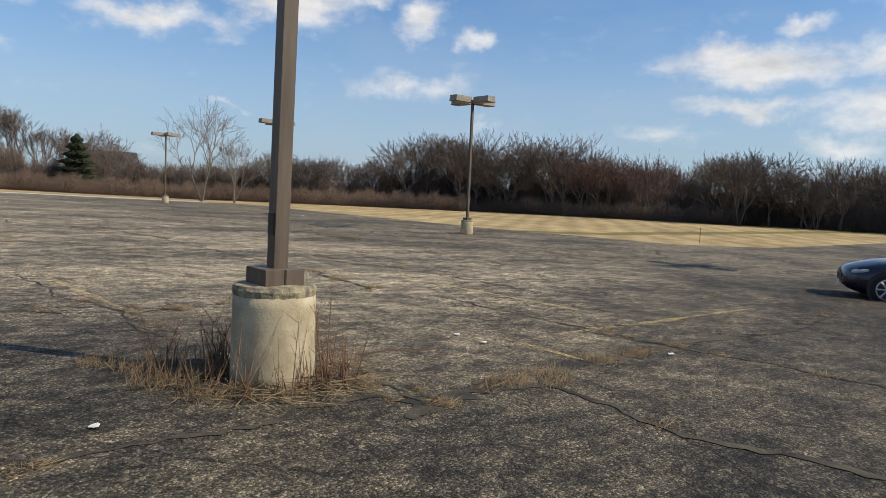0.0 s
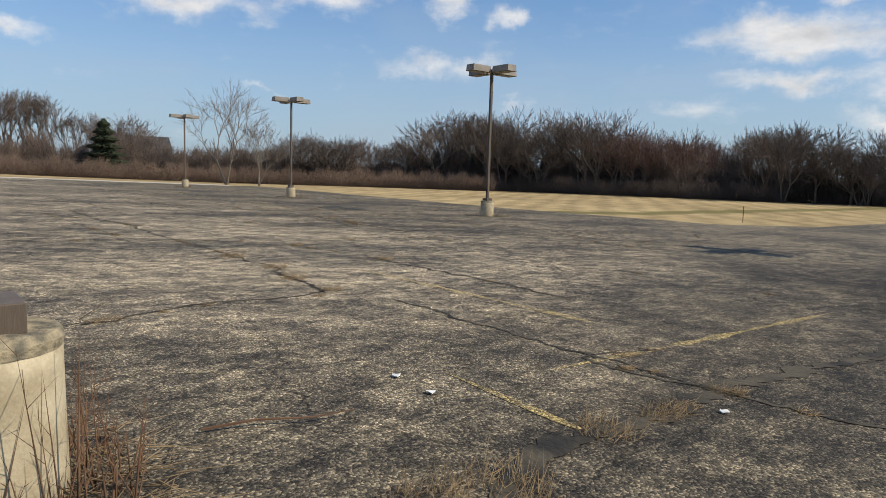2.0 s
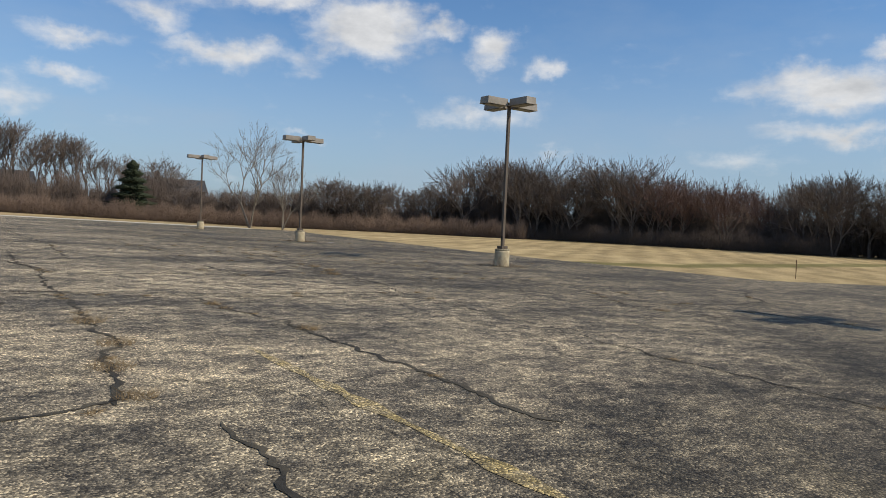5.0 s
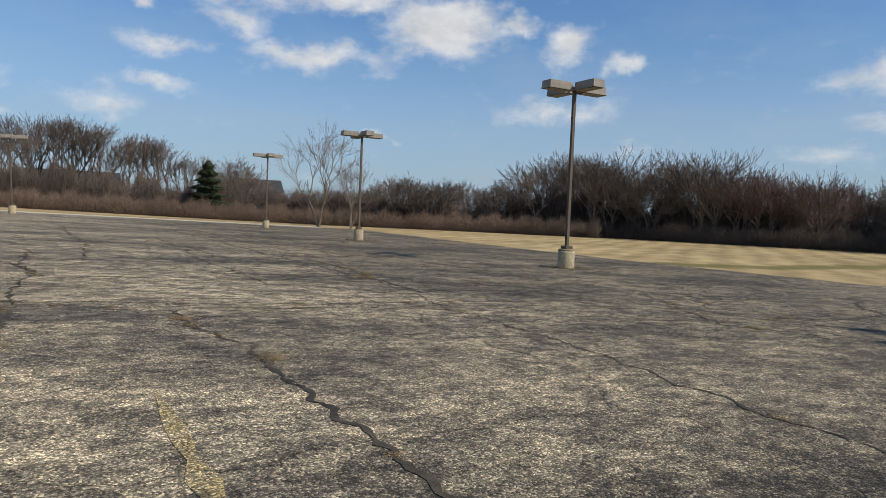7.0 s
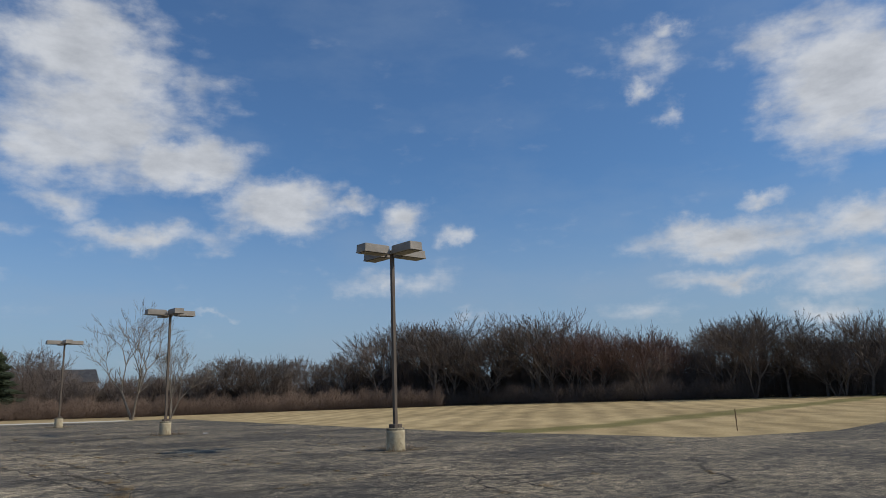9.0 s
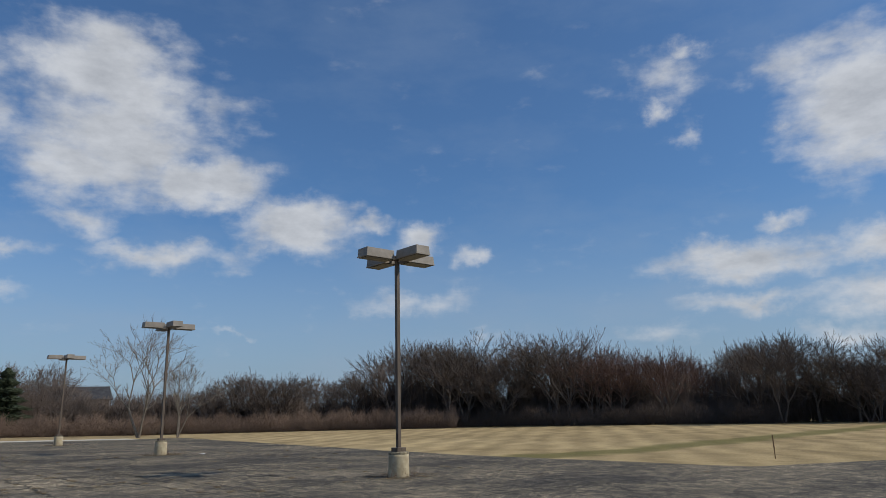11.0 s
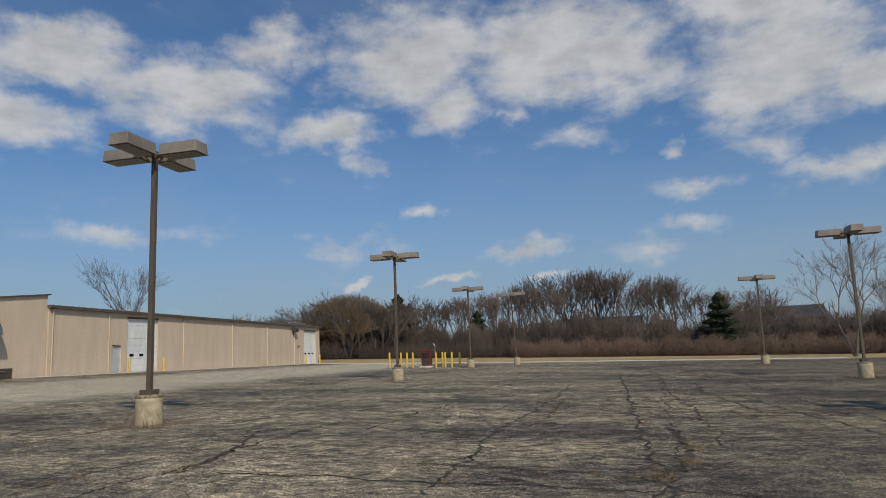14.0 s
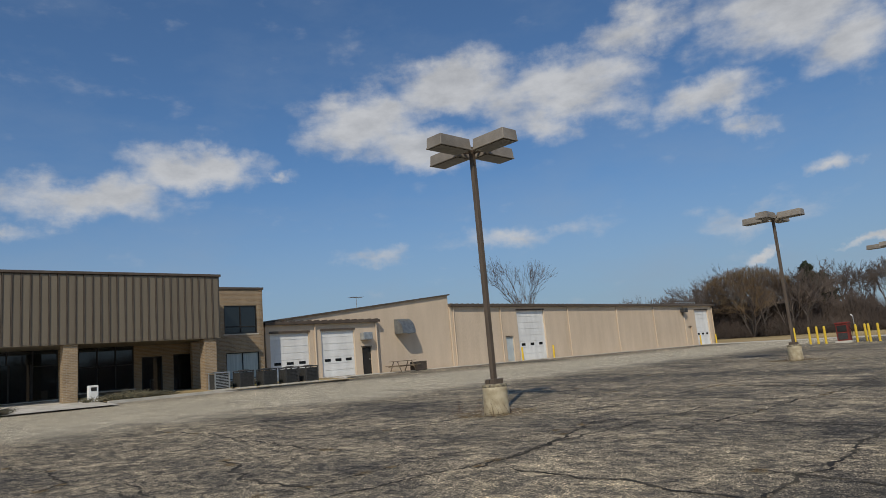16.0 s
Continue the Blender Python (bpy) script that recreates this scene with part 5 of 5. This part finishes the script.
    for s in (-1, 1):
        bm = bmesh.new()
        bmesh.ops.create_uvsphere(bm, u_segments=16, v_segments=10, radius=1, matrix=Matrix.Translation((1.90, s * 0.655, 0.675)) @ Matrix.Rotation(s * -0.45, 4, "Z") @ Matrix.Rotation(0.20, 4, "Y") @ Matrix.Diagonal((0.24, 0.15, 0.075, 1)))
        h = part("headlamp", bm, LAMP_GLASS, t, "clear headlamp")
        part("mirror", box(0.62, 0.78, s * 0.90 - 0.07, s * 0.90 + 0.07, 0.98, 1.12, 0.04), CAR_PAINT, t)
        part("door_handle", box(-0.25, -0.08, s * 0.895 - 0.012, s * 0.895 + 0.012, 0.80, 0.83, 0.008), CAR_PAINT, t)
    part("grille", box(2.17, 2.235, -0.36, 0.36, 0.42, 0.58, 0.02), DARK, t)
    part("number_plate", box(2.236, 2.25, -0.16, 0.16, 0.34, 0.42), LITTER, t)
    return t


cu, cv = plan_of(7.75, 16.7)
car(Matrix.Translation((7.75, 16.7, ground_z(cu, cv) - 0.06)) @ Matrix.Rotation(radians(171), 4, "Z"))


# ---- trees ----
def grow(seed, height, spread=0.55, levels=5, stems=1, up=0.25, first=0.28, twigs=1.0):
    """A bare tree of forking, upswept limbs: returns segments (p, q, r0, r1, level)."""
    r = random.Random(seed)
    segs = []

    def side(d, amount):
        t = d.orthogonal().normalized()
        t.rotate(Matrix.Rotation(r.uniform(0, math.tau), 3, d))
        return (d + t * amount + Vector((0, 0, up))).normalized()

    def twig(p, d, length, rad, depth):
        d2 = (d + Vector((r.gauss(0, 0.12), r.gauss(0, 0.12), 0.12))).normalized()
        m = p + d * length * 0.5
        e = m + d2 * length * 0.5
        segs.append((p, m, rad, rad * 0.8, levels))
        segs.append((m, e, rad * 0.8, rad * 0.45, levels))
        if depth:
            for k in range(r.randint(1, 2)):
                twig(p.lerp(m, r.uniform(0.3, 1)), side(d, r.uniform(0.4, 0.8)), length * r.uniform(0.45, 0.7), max(rad * 0.7, 0.010), depth - 1)
            twig(m.lerp(e, r.uniform(0.1, 0.7)), side(d2, r.uniform(0.3, 0.7)), length * 0.5, max(rad * 0.7, 0.010), depth - 1)

    def branch(p, d, length, rad, level):
        steps = 3
        for i in range(steps):
            d = (d + Vector((r.gauss(0, 0.08), r.gauss(0, 0.08), up * 0.35))).normalized()
            e = p + d * (length / steps)
            r0, r1 = rad * (1 - 0.10 * i), rad * (1 - 0.10 * (i + 1))
            segs.append((p, e, r0, r1, level))
            if level >= 1 and r.random() < 0.85 * twigs:
                twig(p.lerp(e, r.random()), side(d, r.uniform(0.5, 0.9)), length * r.uniform(0.4, 0.7), max(rad * 0.45, 0.012), 1)
            p = e
        if level < levels:
            kids = 3 if r.random() < 0.4 else 2
            a0 = r.uniform(0, math.tau)
            t0 = d.orthogonal().normalized()
            for k in range(kids):
                t = t0.copy()
                t.rotate(Matrix.Rotation(a0 + k * math.tau / kids + r.uniform(-0.5, 0.5), 3, d))
                nd = (d + t * spread * r.uniform(0.45, 1.0)).normalized()
                branch(p, nd, length * r.uniform(0.66, 0.9), max(rad * 0.7 * r.uniform(0.75, 1.0), 0.014), level + 1)
        else:
            twig(p, d, length * 0.8, max(rad * 0.7, 0.012), 1)

    for s in range(stems):
        a = s / stems * math.tau + r.uniform(-0.5, 0.5)
        tilt = 0.0 if stems == 1 else spread * 0.5
        d = Vector((math.cos(a) * tilt, math.sin(a) * tilt, 1)).normalized()
        branch(Vector((0, 0, -0.2)), d, height * first * r.uniform(0.85, 1.1), height * 0.015 / math.sqrt(stems), 0)
    top = max(q.z for _, q, *_ in segs)
    f = height / top
    return [(p * f, q * f, a, b, l) for p, q, a, b, l in segs]


def tree_mesh(segs, cut, low):
    vs, fs = [], []
    for p, q, r0, r1, l in segs:
        if (l < cut) != low:
            continue
        n = 6 if l == 0 else 4 if l == 1 else 3
        d = (q - p).normalized()
        t = d.to_track_quat("Z", "Y")
        o = len(vs)
        for c, rr in ((p, r0), (q, r1)):
            vs += [tuple(c + t @ Vector((math.cos(k / n * math.tau) * rr, math.sin(k / n * math.tau) * rr, 0))) for k in range(n)]
        fs += [(o + k, o + (k + 1) % n, o + n + (k + 1) % n, o + n + k) for k in range(n)]
    return vs, fs


def bare_tree(seed, m, height, trunk_mat, twig_mat, label, name="bare_tree", thick=1.0, **shape):
    t = thing(name, m, label, "tree")
    segs = [(p, q, a * thick, b * thick, l) for p, q, a, b, l in grow(seed, height, **shape)]
    raw("trunk", *tree_mesh(segs, 2, True), trunk_mat, t)
    raw("crown", *tree_mesh(segs, 2, False), twig_mat, t)
    return t


def terrain(x, y):
    return ground_z(*plan_of(x, y)) - 0.03


def out_at(bearing, dist):
    b = radians(bearing)
    return -math.sin(b) * dist, 10 + math.cos(b) * dist


BEAR = [-40, -25, -17.3, -13.8, -11.7, -8.8, -6.3, -5.1, -3.5, 0, 2.4, 5.6, 8.4, 10.7, 12, 16, 18.8, 21, 23.5, 28.8, 33, 39, 42, 46, 48, 50.5, 53.5, 55.4, 58.6, 63, 67, 69.7, 71.6, 74.7, 77.3, 80.1, 90]
ELEV = [4, 4, 4, 3.2, 5, 4.0, 4.4, 3.0, 4.0, 4.5, 4.9, 5.7, 5.2, 3.5, 5.1, 5.8, 5, 3.8, 2.6, 3.2, 2.4, 1.5, 1.7, 4.6, 4, 5.8, 5.2, 6.8, 5.8, 5.6, 4.1, 3.6, 4.0, 4.2, 3.6, 2.4, 2.0]


def wood_dist(b):
    return float(np.interp(b, [-40, -12, 0, 15, 30, 40, 48, 60, 80], [92, 100, 104, 112, 118, 122, 118, 124, 130]))


protos = {}


def planted(kind, seed, x, y, h, turn):
    """Copies of a few grown trees, each set at its own height and turn."""
    key = (kind, seed)
    if key not in protos:
        if kind == "red":
            protos[key] = bare_tree(200 + seed, Matrix.Translation((x, y, terrain(x, y))), 10, BARK, RED_TWIG, "bare tree with reddish twigs at the field edge", thick=1.3, spread=0.6, levels=4, stems=5, up=0.10, first=0.16)
        elif kind == "tall":
            protos[key] = bare_tree(300 + seed, Matrix.Translation((x, y, terrain(x, y))), 10, BARK, TWIG, "tall slender bare tree with an upswept crown", thick=1.15, spread=0.36 + 0.06 * seed, levels=5, stems=1, up=0.12, first=0.30)
        else:
            protos[key] = bare_tree(100 + seed, Matrix.Translation((x, y, terrain(x, y))), 10, BARK, TWIG, "bare grey-brown deciduous tree at the wood's edge", thick=1.3, spread=0.52 + 0.06 * seed, levels=5, stems=1 + (seed % 2 == 1) * 2, up=0.08, first=0.14)
        protos[key]["group"] = "trees of the wood"
        protos[key].scale = (h / 10,) * 3
        protos[key].rotation_euler = (0, 0, turn)
        return
    c = copy_thing(protos[key], Matrix.Translation((x, y, terrain(x, y))) @ Matrix.Rotation(turn, 4, "Z"))
    c.scale = (h / 10 * 1.05, h / 10 * 1.05, h / 10)


rt = random.Random(31)
b = -40.0
while b < 86:
    d = wood_dist(b) + rt.uniform(-3, 10) + (22 if 44 < b < 70 else 0)
    el = float(np.interp(b, BEAR, ELEV))
    x, y = out_at(b, d)
    h = d * math.tan(radians(el)) + 2.3
    h *= rt.uniform(0.90, 1.18) * (0.86 if 46 < b < 69 else 1)
    kind = "red" if -5 < b < 5 else "tall" if 46 < b < 69 else "grey"
    planted(kind, rt.randint(0, 5 if kind == "grey" else 2), x, y, max(h, 4), rt.uniform(0, math.tau))
    b += rt.uniform(0.45, 1.0) * (0.8 if 46 < b < 69 else 1)

# the pale multi-stemmed tree at the corner of the lot
x, y = -58.5, 86.5
bare_tree(7, Matrix.Translation((x, y, terrain(x, y))), 15.6, PALE_BARK, PALE_BARK, "tall pale-barked bare tree at the lot corner", thick=1.05, spread=0.66, levels=5, stems=2, up=0.10, first=0.22, twigs=0.7)
bare_tree(9, Matrix.Translation((-54.5, 88.5, terrain(-54, 88))), 10.5, PALE_BARK, PALE_BARK, "slender pale leaning bare tree", thick=1.0, spread=0.5, levels=4, stems=3, up=0.10, first=0.26, twigs=0.7)
x, y = -101.5, 9.0
bare_tree(17, Matrix.Translation((x, y, terrain(x, y))), 14.6, BARK, TWIG, "bare tree rising behind the warehouse roof", spread=0.46, levels=5, stems=2, up=0.08, first=0.2, thick=0.9)


def conifer(seed, x, y, h, label):
    t = thing("conifer", Matrix.Translation((x, y, terrain(x, y))), label, "tree")
    part("trunk", tube([(0, 0, -0.2), (0, 0, h * 0.95)], [h * 0.018, 0.02], 6), BARK, t)
    r = np.random.RandomState(seed)
    k = 2600
    f = 0.06 + 0.93 * r.rand(k) ** 0.8
    z = h * f
    rad = h * 0.46 * (1 - f) ** 0.7 * (0.75 + 0.25 * np.sin(f * 50)) + 0.15
    a = r.uniform(0, math.tau, k)
    s = np.sqrt(r.rand(k)) * 0.75
    p = np.stack([np.cos(a) * rad * s, np.sin(a) * rad * s, z], 1)
    q = np.stack([np.cos(a + r.normal(0, .2, k)) * rad, np.sin(a + r.normal(0, .2, k)) * rad, z - 0.05 * h * r.rand(k) + 0.02 * h], 1)
    cones("crown", p, q, 0.10 + 0.10 * r.rand(k), NEEDLES, t)


for i, (be, d, el) in enumerate([(46.2, 118, 3.5), (71.5, 138, 4.2), (70.6, 140, 3.4), (65.0, 136, 2.7)]):
    x, y = out_at(be, d)
    conifer(i, x, y, d * math.tan(radians(el)) + 2.3, "dark green conifer among the bare trees")

# the golden willow
x, y = out_at(75.2, 126)
wl_t = bare_tree(44, Matrix.Translation((x, y, terrain(x, y))), 11.5, BARK, WILLOW, "broad round golden-twigged willow", spread=0.7, levels=5, stems=2, up=0.06, first=0.2, thick=1.1)
r = np.random.RandomState(3)
k = 1500
a, c = r.uniform(0, math.tau, k), r.rand(k) ** 0.5
p = np.stack([np.cos(a) * 6.5 * c, np.sin(a) * 6.5 * c, 7.5 + 4.2 * np.sqrt(1 - c ** 2 * 0.9) * (0.75 + 0.25 * r.rand(k))], 1)
q = p + np.stack([r.normal(0, 0.4, k), r.normal(0, 0.4, k), -0.6 - 2.2 * r.rand(k)], 1)
cones("twig_curtain", p, q, np.full(k, 0.024), WILLOW, wl_t)


# ---- thickets ----
def thicket(name, b0, b1, count, depth, height, offset, mat, label, seed, thick=0.035, share=0.0):
    r = np.random.RandomState(seed)
    be = r.uniform(b0, b1, count)
    dist = np.interp(be, [-40, -12, 0, 15, 30, 40, 48, 60, 80], [92, 100, 104, 112, 118, 122, 118, 124, 130]) + offset + r.uniform(0, depth, count)
    x, y = -np.sin(np.radians(be)) * dist, 10 + np.cos(np.radians(be)) * dist
    # plan position for the height of the ground
    du, dv = x + 1.83, y - 4.67
    vv = -math.sin(ROT) * du + math.cos(ROT) * dv
    z = np.where(vv < 3, 0.0215 * np.maximum(vv, -42), 0.0645 + (np.minimum(vv, 60) - 3) * 0.027)
    lump = 0.90 + 0.12 * np.sin(be * 2.1 + seed) + 0.10 * np.sin(be * 5.3 + 1.0) + 0.07 * np.sin(be * 13.0)
    if share:
        height = np.clip(share * np.interp(be, [-20, -6, 30, 40, 47, 66, 72], [0.75, 1.0, 1.0, 1.75, 0.72, 0.72, 1.1]) * (dist * np.tan(np.radians(np.interp(be, BEAR, ELEV))) + 2.3), 4.0, 10.0)
    h = height * np.clip(lump, 0.55, 1.1) * ((0.70 + 0.45 * r.rand(count) ** 2) if share else (0.30 + 0.85 * r.rand(count)))
    start = r.rand(count) * 0.72
    base = np.stack([x, y, z - 0.1 + h * start], 1)
    ln = h * (1 - start) * (0.25 + 0.75 * r.rand(count))
    tip = base + np.stack([r.normal(0, 0.5, count), r.normal(0, 0.5, count), ln], 1)
    ob = cones(name, base, tip, thick * (0.6 + 0.8 * r.rand(count)), mat)
    return tagged(ob, label, "brush", kind="stuff")


thicket("dark_thicket", -42, 84, 240000, 9, 6.6, 1.0, BRUSH, "dense dark bare thicket along the field edge", 2, 0.036, 0.70)
thicket("front_brush", -10, 84, 60000, 4, 3.4, -3.5, BRUSH, "low dark brush in front of the trees", 3, 0.024)
thicket("russet_brush", 14, 62, 60000, 5, 3.4, -7.5, BRUSH_RED, "low russet brush at the lot edge", 4, 0.018)

# ---- far buildings ----
x, y = out_at(42.6, 235)
house = thing("distant_house", Matrix.Translation((x, y, -0.9)) @ Matrix.Rotation(radians(38), 4, "Z"), "distant house with a dark shingle roof and chimney", "house")
part("wall", box(-9, 9, -5, 5, 0, 7.0), STEEL_TRIM, house)
bm = bmesh.new()
a = [bm.verts.new(p) for p in ((-9.6, -5.6, 7.0), (9.6, -5.6, 7.0), (9.6, 5.6, 7.0), (-9.6, 5.6, 7.0), (-8.6, 0, 10.4), (8.6, 0, 10.4))]
for f in ((0, 1, 5, 4), (2, 3, 4, 5), (1, 2, 5), (3, 0, 4), (3, 2, 1, 0)):
    bm.faces.new([a[i] for i in f])
roof = part("roof", bm, SHINGLE, house)
house.scale = (1, 1, 1.15)
part("chimney", box(-6.6, -5.2, -0.6, 0.6, 9.5, 12.2, 0.05), SHINGLE, roof)
for k in range(4):
    part("window", box(-7 + k * 4, -5.6 + k * 4, -5.06, -5.0, 4.2, 5.6), GLASS, house)
x, y = out_at(-22.5, 190)
fb = thing("distant_flat_building", Matrix.Translation((x, y, -0.9)) @ Matrix.Rotation(radians(-22), 4, "Z"), "distant grey flat-roofed building behind the bare trees", "building")
part("wall", box(-26, 26, -10, 10, 0, 9.2), FAR_WALL, fb)
part("roof_edge", box(-26.3, 26.3, -10.3, 10.3, 9.2, 9.7), SHINGLE, fb)
for k in range(9):
    part("window_band", box(-24 + k * 5.4, -20.4 + k * 5.4, -10.08, -10.0, 5.6, 7.0), GLASS, fb)
x, y = out_at(56, 165)
h2 = thing("distant_house", Matrix.Translation((x, y, -0.5)) @ Matrix.Rotation(radians(50), 4, "Z"), "dim house half hidden behind the trees", "house")
part("wall", box(-10, 10, -5, 5, 0, 5.6), STEEL_TRIM, h2)
bm = bmesh.new()
a = [bm.verts.new(p) for p in ((-10.5, -5.5, 5.6), (10.5, -5.5, 5.6), (10.5, 5.5, 5.6), (-10.5, 5.5, 5.6), (-10, 0, 8.4), (10, 0, 8.4))]
for f in ((0, 1, 5, 4), (2, 3, 4, 5), (1, 2, 5), (3, 0, 4), (3, 2, 1, 0)):
    bm.faces.new([a[i] for i in f])
part("roof", bm, SHINGLE, h2)
for k in range(4):
    part("window", box(-8 + k * 4.5, -6.8 + k * 4.5, -5.06, -5.0, 3.2, 4.6), GLASS, h2)
